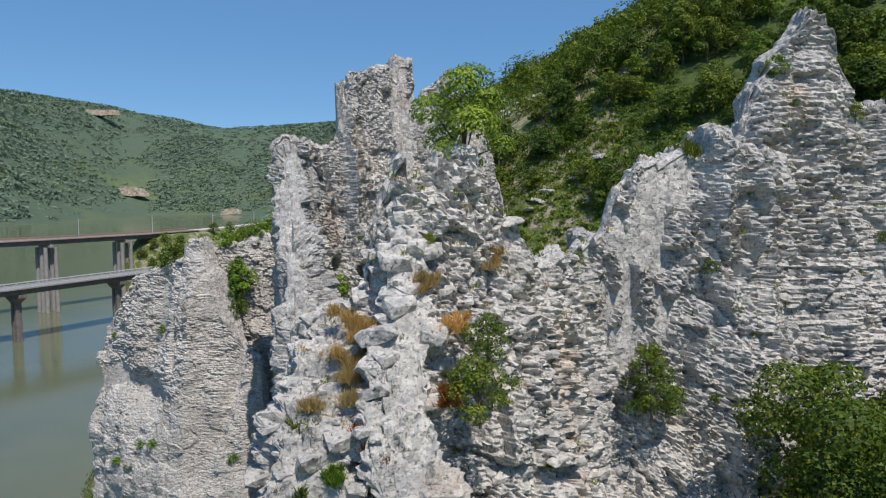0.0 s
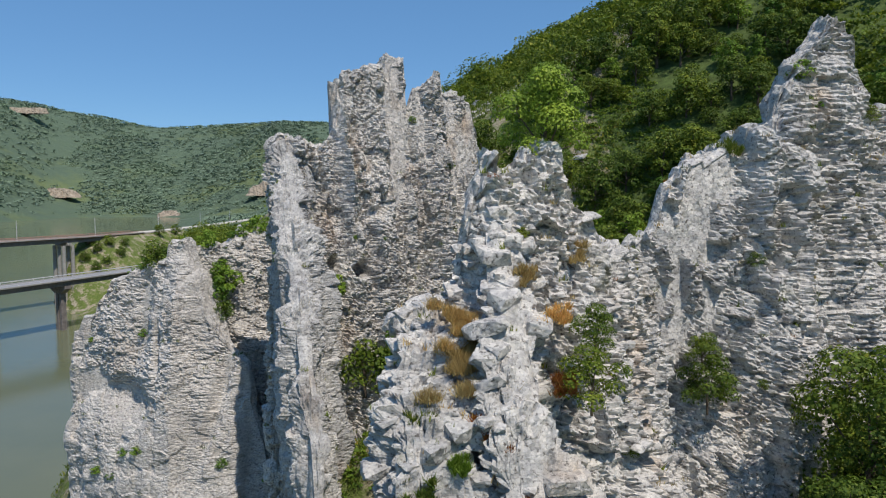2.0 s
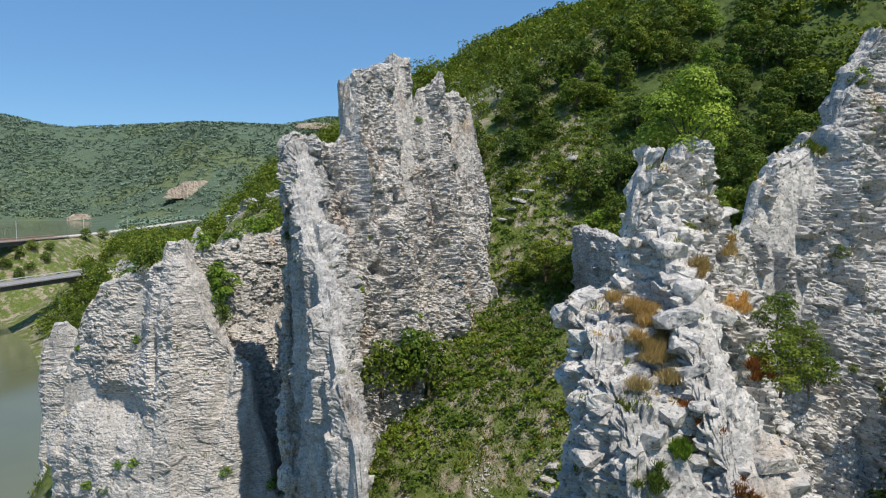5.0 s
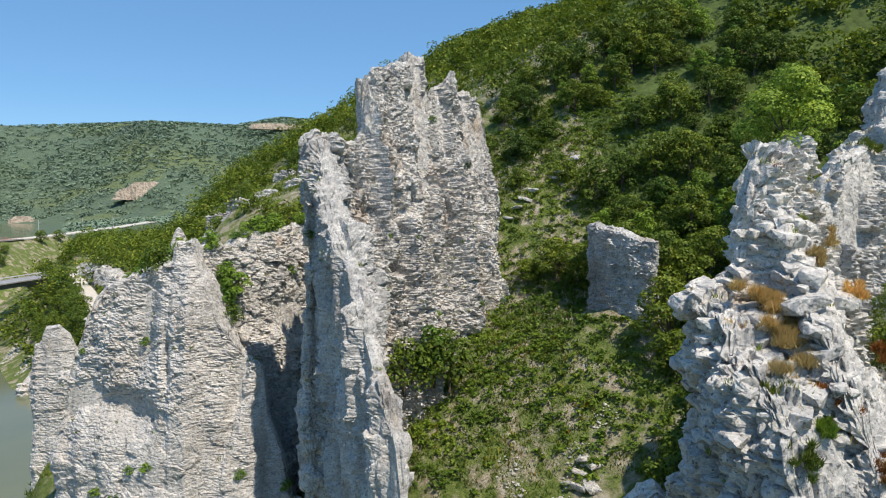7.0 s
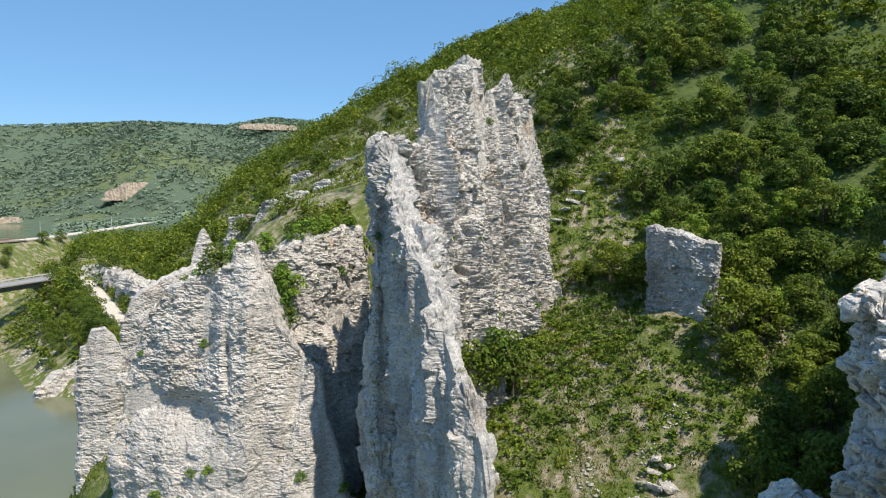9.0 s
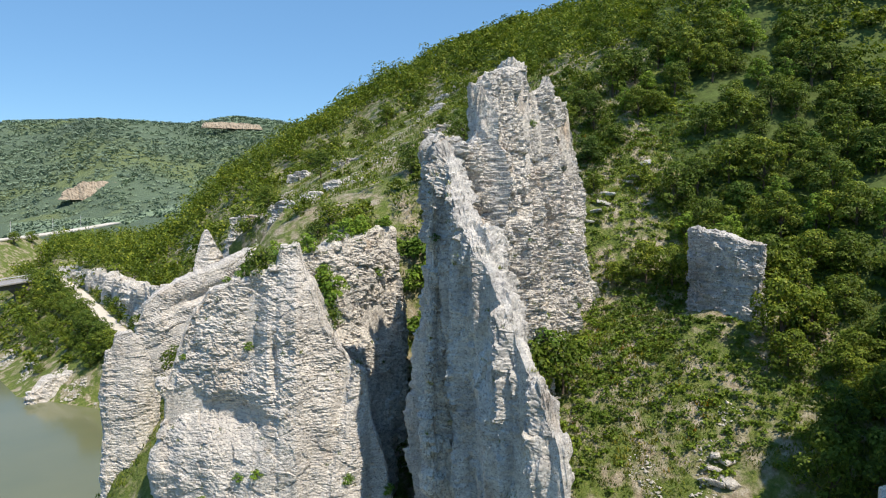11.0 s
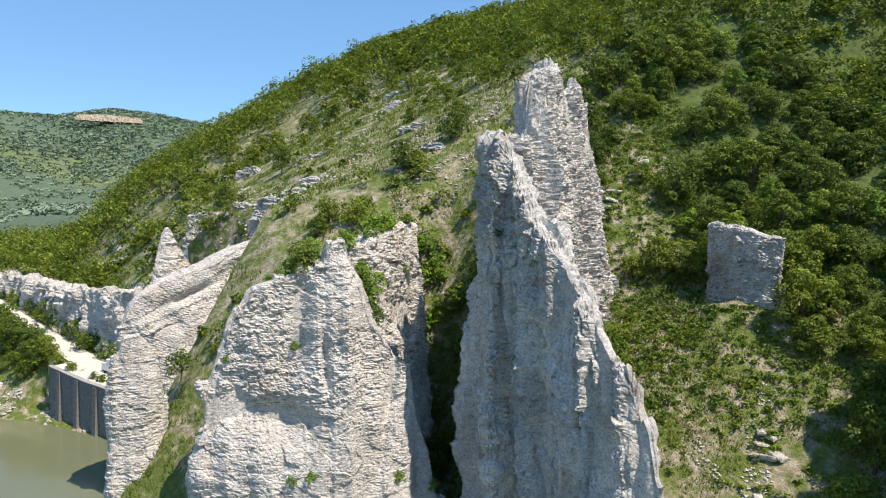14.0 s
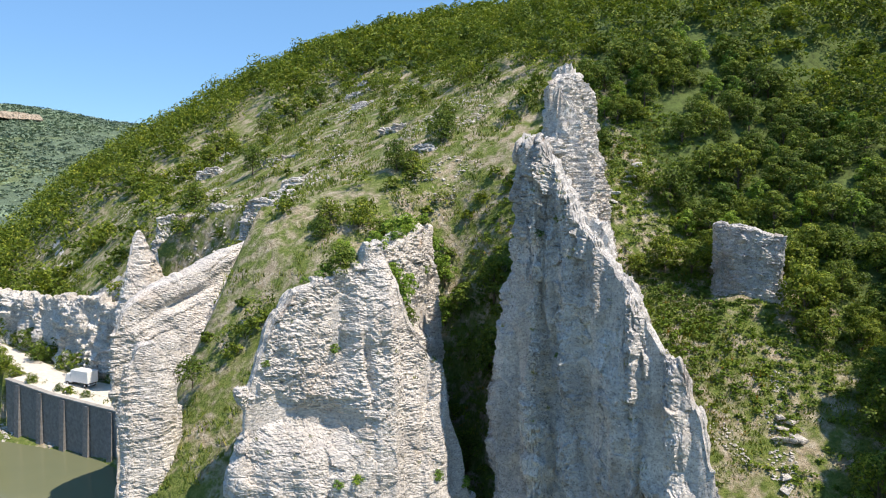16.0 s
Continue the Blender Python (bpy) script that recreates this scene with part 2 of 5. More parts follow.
def hash3(a, b, c, seed=0):
    """A number from 0 to 1 for whole numbers a, b, c."""
    m = np.uint64(0xFFFFFFFF)
    h = (np.asarray(a, np.int64).astype(np.uint64) * np.uint64(374761393) + np.asarray(b, np.int64).astype(np.uint64) * np.uint64(668265263)
         + np.asarray(c, np.int64).astype(np.uint64) * np.uint64(2246822519) + np.uint64(seed * 3266489917 + 1013)) & m
    h = ((h ^ (h >> np.uint64(15))) * np.uint64(2246822519)) & m
    h = ((h ^ (h >> np.uint64(13))) * np.uint64(3266489917)) & m
    h = h ^ (h >> np.uint64(16))
    return h.astype(np.float64) / 4294967295.0


def vnoise(x, y, z, seed=0):
    """Smooth value noise from -1 to 1."""
    x, y, z = np.broadcast_arrays(x, y, z)
    i, j, k = np.floor(x), np.floor(y), np.floor(z)
    f, g, h = x - i, y - j, z - k
    f, g, h = f * f * (3 - 2 * f), g * g * (3 - 2 * g), h * h * (3 - 2 * h)
    out = 0
    for a in (0, 1):
        for b in (0, 1):
            for c in (0, 1):
                out = out + hash3(i + a, j + b, k + c, seed) * (f if a else 1 - f) * (g if b else 1 - g) * (h if c else 1 - h)
    return out * 2 - 1


def fbm(x, y, z, octaves=4, seed=0):
    out, amp = 0, 0.5
    for o in range(octaves):
        out = out + amp * vnoise(x, y, z, seed + o)
        x, y, z, amp = x * 2.03, y * 2.03, z * 2.03, amp * 0.5
    return out


def cells(x, y, z, seed=0):
    """Broken stones: each point's stone (its random number), its distance from the joint, and the tilt of the stone's face there."""
    i, j, k = np.floor(x), np.floor(y), np.floor(z)
    f1, f2, who, tilt = np.full(x.shape, 9.0), np.full(x.shape, 9.0), np.zeros(x.shape), np.zeros(x.shape)
    for a in (-1, 0, 1):
        for b in (-1, 0, 1):
            for c in (-1, 0, 1):
                p, q, r = i + a, j + b, k + c
                h = hash3(p, q, r, seed)
                ex = x - (p + 0.5 + 0.8 * (h - 0.5))
                ey = y - (q + 0.5 + 0.8 * ((h * 17.17) % 1 - 0.5))
                ez = z - (r + 0.5 + 0.8 * ((h * 7.31) % 1 - 0.5))
                d = ex * ex + ey * ey + ez * ez
                closer = d < f1
                f2 = np.where(closer, f1, np.minimum(f2, d))
                who = np.where(closer, (h * 13.7) % 1, who)
                tilt = np.where(closer, ex * ((h * 31.7) % 1 - 0.5) + ey * ((h * 43.1) % 1 - 0.5) + ez * ((h * 57.9) % 1 - 0.5), tilt)
                f1 = np.where(closer, d, f1)
    return who, np.sqrt(f2) - np.sqrt(f1), tilt


def slabs(x, y, k, seed=0):
    """Blocks of one bed: as cells(), in plan, each bed k broken in its own way."""
    x, y = x + 7.31 * (k % 97), y + 3.77 * (k % 89)
    i, j = np.floor(x), np.floor(y)
    f1, f2, who, tilt = np.full(x.shape, 9.0), np.full(x.shape, 9.0), np.zeros(x.shape), np.zeros(x.shape)
    for a in (-1, 0, 1):
        for b in (-1, 0, 1):
            h = hash3(i + a, j + b, k, seed)
            ex, ey = x - (i + a + 0.5 + 0.8 * (h - 0.5)), y - (j + b + 0.5 + 0.8 * ((h * 17.17) % 1 - 0.5))
            d = ex * ex + ey * ey
            closer = d < f1
            f2 = np.where(closer, f1, np.minimum(f2, d))
            who = np.where(closer, (h * 13.7) % 1, who)
            tilt = np.where(closer, ex * ((h * 31.7) % 1 - 0.5) + ey * ((h * 43.1) % 1 - 0.5), tilt)
            f1 = np.where(closer, d, f1)
    return who, np.sqrt(f2) - np.sqrt(f1), tilt


def smooth(a, b, v):
    t = np.clip((np.asarray(v) - a) / (b - a), 0, 1)
    return t * t * (3 - 2 * t)


def mesh_of(name, verts, faces, material, shade=False):
    """A mesh from arrays: verts n x 3, faces m x 4 or m x 3."""
    verts, faces = np.asarray(verts, np.float32), np.asarray(faces, np.int32)
    me = bpy.data.meshes.new(name)
    k = faces.shape[1]
    me.vertices.add(len(verts))
    me.vertices.foreach_set("co", verts.ravel())
    me.loops.add(faces.size)
    me.loops.foreach_set("vertex_index", faces.ravel())
    me.polygons.add(len(faces))
    me.polygons.foreach_set("loop_start", np.arange(0, faces.size, k, dtype=np.int32))
    me.polygons.foreach_set("loop_total", np.full(len(faces), k, np.int32))
    me.polygons.foreach_set("use_smooth", np.full(len(faces), shade))
    me.materials.append(material)
    me.update(calc_edges=True)
    me.validate()
    return me


def part(name, bm, material, parent, label=""):
    me = bm if isinstance(bm, bpy.types.Mesh) else bpy.data.meshes.new(name)
    if not isinstance(bm, bpy.types.Mesh):
        bm.to_mesh(me)
        bm.free()
        me.materials.append(material)
    ob = new(name, me)
    ob.parent = parent
    return tagged(ob, label)


def box(x0, x1, y0, y1, z0, z1, bevel=0.0, bm=None):
    bm = bm or bmesh.new()
    r = bmesh.ops.create_cube(bm, size=1, matrix=Matrix.LocRotScale(((x0 + x1) / 2, (y0 + y1) / 2, (z0 + z1) / 2), None, (x1 - x0, y1 - y0, z1 - z0)))
    if bevel:
        es = list({e for v in r["verts"] for e in v.link_edges})
        bmesh.ops.bevel(bm, geom=es, offset=bevel, segments=1, affect='EDGES')
    return bm


# ---- the ground ----
ROAD = [(120, -28, 10), (150, -36.5, 10), (165, -43.5, 10), (178, -50.5, 10.6), (190, -57, 12), (220, -68, 15), (265, -82, 18), (315, -99, 20), (360, -118, 20.5)]
SHORE = [(-200, -30), (0, -24), (80, -22), (92, -36), (100, -56), (112, -60), (130, -54), (150, -47), (166, -52), (187, -67), (204, -87), (235, -100), (262, -112), (277, -122), (300, -134), (340, -152), (400, -176), (490, -212), (600, -225), (1000, -310), (1600, -480), (2400, -520)]
FAR_ROAD = [(-200, 255), (-169, 293), (-145, 335), (-128, 395), (-118, 480), (-108, 620)]
RIDGE = [(-90, 6.5), (-45, 7.6), (-32, 7.2), (-24, 6.3), (-17.6, 5.1), (-8, 5.9), (-2, 5.8), (1.5, 6.5), (4, 6.4), (8, 5.7), (14, 5.4), (40, 6), (180, 6)]
RAVINE = [(-200, -26), (0, -25), (28, -27), (48, -36), (61, -32.5), (72, -25), (85, -22), (93, -13.5), (98, -10), (110, -3.5), (128, 0)]
GULLY = [(-6, 118), (-12, 104), (-18, 92), (-24, 76), (-28, 60)]


def table(rows, v, k=1):
    return np.interp(v, [r[0] for r in rows], [r[k] for r in rows])


def poly_distance(x, y, pts):
    best = np.full(np.shape(x), 1e9)
    for (ax, ay), (bx, by) in zip(pts, pts[1:]):
        ux, uy = bx - ax, by - ay
        t = np.clip(((x - ax) * ux + (y - ay) * uy) / (ux * ux + uy * uy), 0, 1)
        best = np.minimum(best, np.hypot(x - ax - t * ux, y - ay - t * uy))
    return best


def ground(x, y):
    x, y = np.asarray(x, float), np.asarray(y, float)
    rough = 2.2 * fbm(x / 22, y / 22, 0, 4, 3) + 0.5 * fbm(x / 4, y / 4, 0, 3, 9)
    xe = np.where(x > 55, 55 + 70 * (1 - np.exp(-np.maximum(0, x - 55) / 70)), x)
    hill = 58 - 0.03 * np.clip(y - 130, 0, 100) + 0.57 * xe + 0.1 * (y - 119) + 0.16 * np.clip(y - 225, 0, 50) * smooth(5, 28, x) + table(RAVINE, y) * (1 - 0.6 * smooth(50, 120, x))
    hill = hill - 0.0028 * np.maximum(0, y - 300) ** 2 - 0.5 * np.clip(-30 - x, 0, 22) * smooth(60, 110, y)
    hill = hill - 3.5 * smooth(205, 240, y) * smooth(65, 35, x) + 4 * smooth(238, 275, y) * smooth(32, 0, x) - 3 * smooth(230, 275, y) * smooth(25, 50, x)
    hill = hill + 3.6 * np.exp(-((x + 31) ** 2 + (y - 141) ** 2) / 170)
    hill = np.where(y > 140, np.maximum(hill, 24), hill) + rough
    hill = hill - 24 * np.exp(-(poly_distance(x, y, GULLY) / 7.5) ** 2) * smooth(122, 100, y)
    d = x - table(SHORE, y)
    bank = np.where(d < 0, np.maximum(-4, 0.25 * d), 0)
    # steep bank below the rocks
    near = np.where(d < 0, bank, 2.0 * d)
    # road shelf and the cliff above it
    dr = x - table(ROAD, y)
    zr = table(ROAD, y, 2)
    width = np.maximum(6, table(ROAD, y) - table(SHORE, y) - 3)
    low = np.where(d < 0, bank, np.where(dr < np.where(y < 194, -6.3, -2.8), (zr - 0.4) * np.clip(d / width, 0, 1) ** 1.3, zr + 0.02 * np.maximum(0, dr - 4)))
    wall = (y > 128) & (y < 193)
    low = np.where(wall & (d >= 0) & (dr < -6.3), np.minimum(low, 0.2 * d + 0.3), low)
    cliff = zr + np.maximum(0, dr - 6.5) * 4
    shelf = np.where(dr > 6, np.maximum(low, cliff), low)
    k = smooth(152, 163, y)
    cap = near * (1 - k) + shelf * k
    base = 21 + 0.012 * np.maximum(0, y - 300) + 1.5 * fbm(x / 60, y / 60, 0, 3, 4)
    hill = np.where(y > 320, np.maximum(hill, np.minimum(base, cap + 30)), hill)
    z = np.minimum(hill, cap)
    fr = poly_distance(x, y, FAR_ROAD)
    z = np.where((y > 300) & (d > -4), np.maximum(z, np.minimum(30.6, 30.6 - 0.8 * (fr - 5)) * smooth(300, 345, y)), z)
    # hills over the lake
    az, dist = np.degrees(np.arctan2(x, y)), np.hypot(x, y)
    begin = np.interp(az, [-40, -32, -24, -16, -8, 20], [1150, 1330, 1850, 1800, 1400, 1300])
    top = begin + 900 + 130 * vnoise(az / 6, 0, 0, 8)
    high = 50 + top * np.tan(np.radians(table(RIDGE, az)))
    s = np.clip((dist - begin) / (top - begin), 0, 1)
    rise = high * (0.65 * s + 0.35 * s * s * (3 - 2 * s)) + 14 * fbm(x / 160, y / 160, 0, 4, 6) * s * (1 - s) * 4
    return np.where(dist > begin, np.maximum(z, rise), z)


def graded(lo, fine0, fine1, hi, step, grow=1.13):
    mid = list(np.arange(fine0, fine1 + step / 2, step))
    up, v, s = [], fine1, step
    while v < hi:
        s *= grow
        v += min(s, 90)
        up.append(v)
    down, v, s = [], fine0, step
    while v > lo:
        s *= grow
        v -= min(s, 90)
        down.append(v)
    return np.array(down[::-1] + mid + up)


gx, gy = graded(-3500, -110, 110, 3500, 1.0), graded(-1500, 15, 330, 4200, 1.0)
GX, GY = np.meshgrid(gx, gy)
GZ = ground(GX, GY)
nx, ny = len(gx), len(gy)
idx = np.arange(nx * ny).reshape(ny, nx)
quads = np.stack([idx[:-1, :-1], idx[:-1, 1:], idx[1:, 1:], idx[1:, :-1]], -1).reshape(-1, 4)
me = mesh_of("ground", np.stack([GX, GY, GZ], -1).reshape(-1, 3), quads, M_GROUND, True)
me.materials.append(M_FAR)
me.materials.append(M_ROCK_PALE)
me.materials.append(M_SLOPE)
me.materials.append(M_SHADED_UNDERGROWTH)
me.materials.append(M_RAVINE)
cx, cy = GX.ravel()[quads[:, 0]], GY.ravel()[quads[:, 0]]
zq = GZ.ravel()[quads]
steep = (zq.max(1) - zq.min(1)) / np.maximum(0.5, np.abs(GX.ravel()[quads[:, 1]] - cx)) > 1.55
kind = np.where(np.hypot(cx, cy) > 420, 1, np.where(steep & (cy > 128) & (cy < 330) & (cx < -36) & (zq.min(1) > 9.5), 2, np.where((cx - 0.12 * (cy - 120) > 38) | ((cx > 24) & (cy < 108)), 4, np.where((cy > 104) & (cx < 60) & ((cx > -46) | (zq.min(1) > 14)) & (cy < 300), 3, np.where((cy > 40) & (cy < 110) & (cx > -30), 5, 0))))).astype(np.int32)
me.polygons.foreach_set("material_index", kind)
tagged(new("ground", me), "grassy dry hillside falling to the lake, wooded hills beyond", "ground", kind="structure")

wx = bmesh.new()
bmesh.ops.create_grid(wx, x_segments=40, y_segments=40, size=2600, matrix=Matrix.Translation((-1400, 700, 0)))
me = bpy.data.meshes.new("water")
wx.to_mesh(me)
wx.free()
me.materials.append(M_WATER)
tagged(new("water", me), "calm murky green reservoir water", "lake", kind="structure")


# ---- rocks ----
def rock_mesh(name, spine, base, material, du=0.3, dz=0.3, bed=0.7, block=1.3, rough=0.5, lump=1.0, jag=0.8, flute=0.3, strata=1.0, plates=0.5, dents=(), dip=0.0, calm=None, vis=-99.0, crack=0.0, form=None, thin=0.5, rubble=0.5, gap=1.0, tall=1.0, worn=None, seed=0):
    """A wall of bedded rock. spine rows: x, y, top, half width of the crest, batter on the spine's left, batter on its right."""
    sp = np.array(spine, float)
    cum = np.concatenate([[0], np.cumsum(np.hypot(np.diff(sp[:, 0]), np.diff(sp[:, 1])))])
    n = max(4, int(cum[-1] / du))
    u = np.linspace(0, cum[-1], n)
    X, Y, T, HW, BL, BR = (np.interp(u, cum, sp[:, k]) for k in range(6))
    ker = np.ones(max(1, int(1.6 / du)))
    def soft(v):
        p = np.pad(v, len(ker), mode='edge')
        return np.convolve(p, ker / ker.sum(), 'same')[len(ker):-len(ker)]
    X[1:-1], Y[1:-1] = soft(X)[1:-1], soft(Y)[1:-1]
    HW, BL, BR = soft(HW), soft(BL), soft(BR)
    T = T + jag * ((hash3(np.floor(u / (1.4 * block) + 0.4 * vnoise(u, 0, seed)), seed, 3) - 0.5) + 0.7 * fbm(u / 2.2, seed, 0.5, 3, seed))
    tx, ty = np.gradient(X), np.gradient(Y)
    ln = np.hypot(tx, ty)
    tx, ty = tx / ln, ty / ln
    ang = np.linspace(0, np.pi, max(6, int(np.pi * 3 / du)))[1:-1]
    left = np.arange(n)
    # around the contour: left side forwards, far end, right side backwards, near end
    ci = np.concatenate([left, np.full(len(ang), n - 1), left[::-1], np.zeros(len(ang), int)])
    ox = np.concatenate([-ty, np.cos(ang) * -ty[-1] + np.sin(ang) * tx[-1], ty[::-1], np.cos(ang) * ty[0] - np.sin(ang) * tx[0]])
    oy = np.concatenate([tx, np.cos(ang) * tx[-1] + np.sin(ang) * ty[-1], -tx[::-1], -np.cos(ang) * tx[0] - np.sin(ang) * ty[0]])
    e = (1 - np.cos(ang)) / 2
    bt = np.concatenate([BL, BL[-1] * (1 - e) + BR[-1] * e, BR[::-1], BR[0] * (1 - e) + BL[0] * e])
    top, hw, ccx, ccy = T[ci], HW[ci], X[ci], Y[ci]
    rows = np.concatenate([np.arange(base, max(base, vis), 4 * dz), np.linspace(max(base, vis), T.max(), max(4, int((T.max() - max(base, vis)) / dz)))])
    nl = len(rows)
    Z = np.minimum(rows[:, None], top[None, :])
    Wd = hw[None, :] + bt[None, :] * np.maximum(0, top[None, :] - Z) ** 0.93
    slope = np.clip(np.gradient(soft(soft(T)), u), -0.5, 0.5)[ci]
    N = np.stack([np.broadcast_to(ox, Z.shape), np.broadcast_to(oy, Z.shape), np.broadcast_to(bt, Z.shape)], -1)
    nk = max(3, int(1.3 * HW.max() / dz))
    for f in np.cos(np.linspace(0, np.pi / 2, nk + 1)[1:]):
        up = math.sqrt(1 - f * f)
        Z = np.vstack([Z, top + 0.45 * up * np.minimum(hw, 1.4)])
        Wd = np.vstack([Wd, hw * f])
        row = np.stack([ox * f - up * slope * tx[ci], oy * f - up * slope * ty[ci], np.full(len(ci), up)], -1)
        N = np.concatenate([N, row[None]], 0)
    N = N / np.linalg.norm(N, axis=-1, keepdims=True)
    nl += nk
    PX, PY = ccx + ox * Wd, ccy + oy * Wd
    seg = np.hypot(np.diff(PX[nl // 3], append=PX[nl // 3, :1]), np.diff(PY[nl // 3], append=PY[nl // 3, :1]))
    arc = np.broadcast_to(np.cumsum(seg), PX.shape)
    # lumps, plates, stones, chips and ledges; upright flutes and cracks
    lumps = lump * (1.6 * fbm(PX / 8, PY / 8, Z / 8, 4, seed + 2) + 0.9 * fbm(PX / 2.6, PY / 2.6, Z / 3.6, 2, seed + 12))
    lumps = lumps + flute * (fbm(arc / 2.4, Z / 26, seed, 3, seed + 5) - 2.6 * np.maximum(0, 0.12 - np.abs(vnoise(arc / 6.5, Z / 40, seed, seed + 6))) * smooth(-0.1, 0.3, vnoise(arc / 9, Z / 14, 3, seed)))
    holes = 0
    for (qx, qy, qz, rh, rv, depth) in dents:
        q = ((PX - qx) ** 2 + (PY - qy) ** 2 * 0.04) / rh ** 2 + ((Z - qz) / rv) ** 2 + 99 * (N[..., 1] > 0)
        if abs(depth) < 3:
            lumps = lumps + depth * np.exp(-q * q)
        else:
            holes = holes + depth * np.exp(-q * q)
    zw = Z + dip * arc + 0.7 * fbm(PX / 7, PY / 7, Z / 7, 3, seed + 1)
    if form:
        lumps = lumps + form(PX, PY, Z)
    plate, pj, ptilt = cells(PX / (block * 2.7), PY / (block * 2.7), zw / (bed * 4.5), seed + 40)
    d = lumps + plates * (0.7 * (plate - 0.5) + 1.2 * ptilt - 0.35 * (1 - smooth(0, 0.06, pj)))
    # deep upright crevices
    if crack:
        c = np.abs(vnoise(arc / 1.7 + 0.25 * fbm(arc, Z / 2, seed, 2, seed), Z / 11, seed, seed + 33))
        d = d - crack * (1 - smooth(0.02, 0.13, c)) * smooth(-0.25, 0.15, vnoise(arc / 5, Z / 6, 4, seed + 34))
    # beds, thick and thin, each broken into blocks, with a worn joint below
    fine = 0
    for size, share, sd in ((1.0, 1.0, 0), (0.45, thin, 50)):
        lay = zw / (bed * size) + 0.9 * vnoise(0, 0, zw / 2.3, seed + 7 + sd) + 0.6 * vnoise(PX / 2.4, PY / 2.4, zw / 2, seed + 8 + sd) + 0.3 * vnoise(PX / 0.7, PY / 0.7, zw / 0.9, seed + 9 + sd)
        k = np.floor(lay)
        f = lay - k
        who, joint, tilt = slabs(PX / (block * size), PY / (block * size), k, seed + sd)
        hard = hash3(k, seed, 8 + sd)
        nose = smooth(0, 0.3, f) * (1 - 0.6 * smooth(0.75, 1, f))
        fine = fine + share * (0.9 * strata * (hard - 0.5) + 1.1 * (who - 0.5) + 1.1 * tilt + (0.35 + 0.4 * strata) * (nose - 0.7) - 0.45 * gap * (1 - smooth(0, 0.13, joint)))
    # broken stones of no fixed shape
    for size, share, sd in ((1.0, 1.0, 80), (0.45, thin, 90)):
        who, joint, tilt = cells(PX / (block * size), PY / (block * size), zw / (0.85 * tall * block * size), seed + sd)
        fine = fine * (1 - 0.45 * rubble) + rubble * share * (0.9 * (who - 0.5) + 1.4 * tilt - 0.5 * gap * (1 - smooth(0, 0.12, joint)))
    patch = 0.6 + 0.8 * smooth(-0.25, 0.25, fbm(PX / 5, PY / 5, Z / 4, 3, seed + 60))
    if worn:
        patch = patch * (0.45 + 0.55 * smooth(worn[0], worn[1], Z))
    d = d + rough * fine * patch
    if calm:
        flat = smooth(0.5, 0.85, N[..., 0] * calm[0] + N[..., 1] * calm[1]) * smooth(-0.2, 0.15, vnoise(arc / 1.5 + 0.3 * fbm(arc, Z / 3, 0, 2, seed), Z / 22, seed, seed + 70)) * smooth(50, 38, Z)
        d = d * (1 - 0.6 * flat) + 0.6 * flat * (lumps - 0.3)
    d[-nk:] *= np.linspace(1, 0.75, nk)[:, None]
    room = np.maximum(np.abs(Wd), 0.2 * hw)
    room[:-nk] = np.maximum(room[:-nk], 0.6 * hw + 0.6)
    d = np.maximum(np.maximum(np.minimum(d, 2.6), -0.5 * room) + holes, -0.85 * room)
    # both sides meet along the crest
    d[-1] = d[-1, :n][ci]
    PX, PY, Z = PX + N[..., 0] * d, PY + N[..., 1] * d, Z + N[..., 2] * d * 0.8
    nc = len(ci)
    ii = np.arange(nl * nc).reshape(nl, nc)
    q = np.stack([ii[:-1], np.roll(ii[:-1], -1, 1), np.roll(ii[1:], -1, 1), ii[1:]], -1).reshape(-1, 4)
    V = np.stack([PX, PY, Z], -1).reshape(-1, 3)
    c = V[q]
    one = np.linalg.norm(np.cross(c[:, 1] - c[:, 0], c[:, 2] - c[:, 0]), axis=1)
    two = np.linalg.norm(np.cross(c[:, 2] - c[:, 0], c[:, 3] - c[:, 0]), axis=1)
    tri1, tri2 = q[(one > 1e-7)][:, [0, 1, 2]], q[(two > 1e-7)][:, [0, 2, 3]]
    return mesh_of(name, V, np.concatenate([tri1, tri2])[:, ::-1], material, False)


def rock(name, label, spine, base, material=M_ROCK, **kw):
    return tagged(new(name, rock_mesh(name, spine, base, material, **kw)), label, "rock")

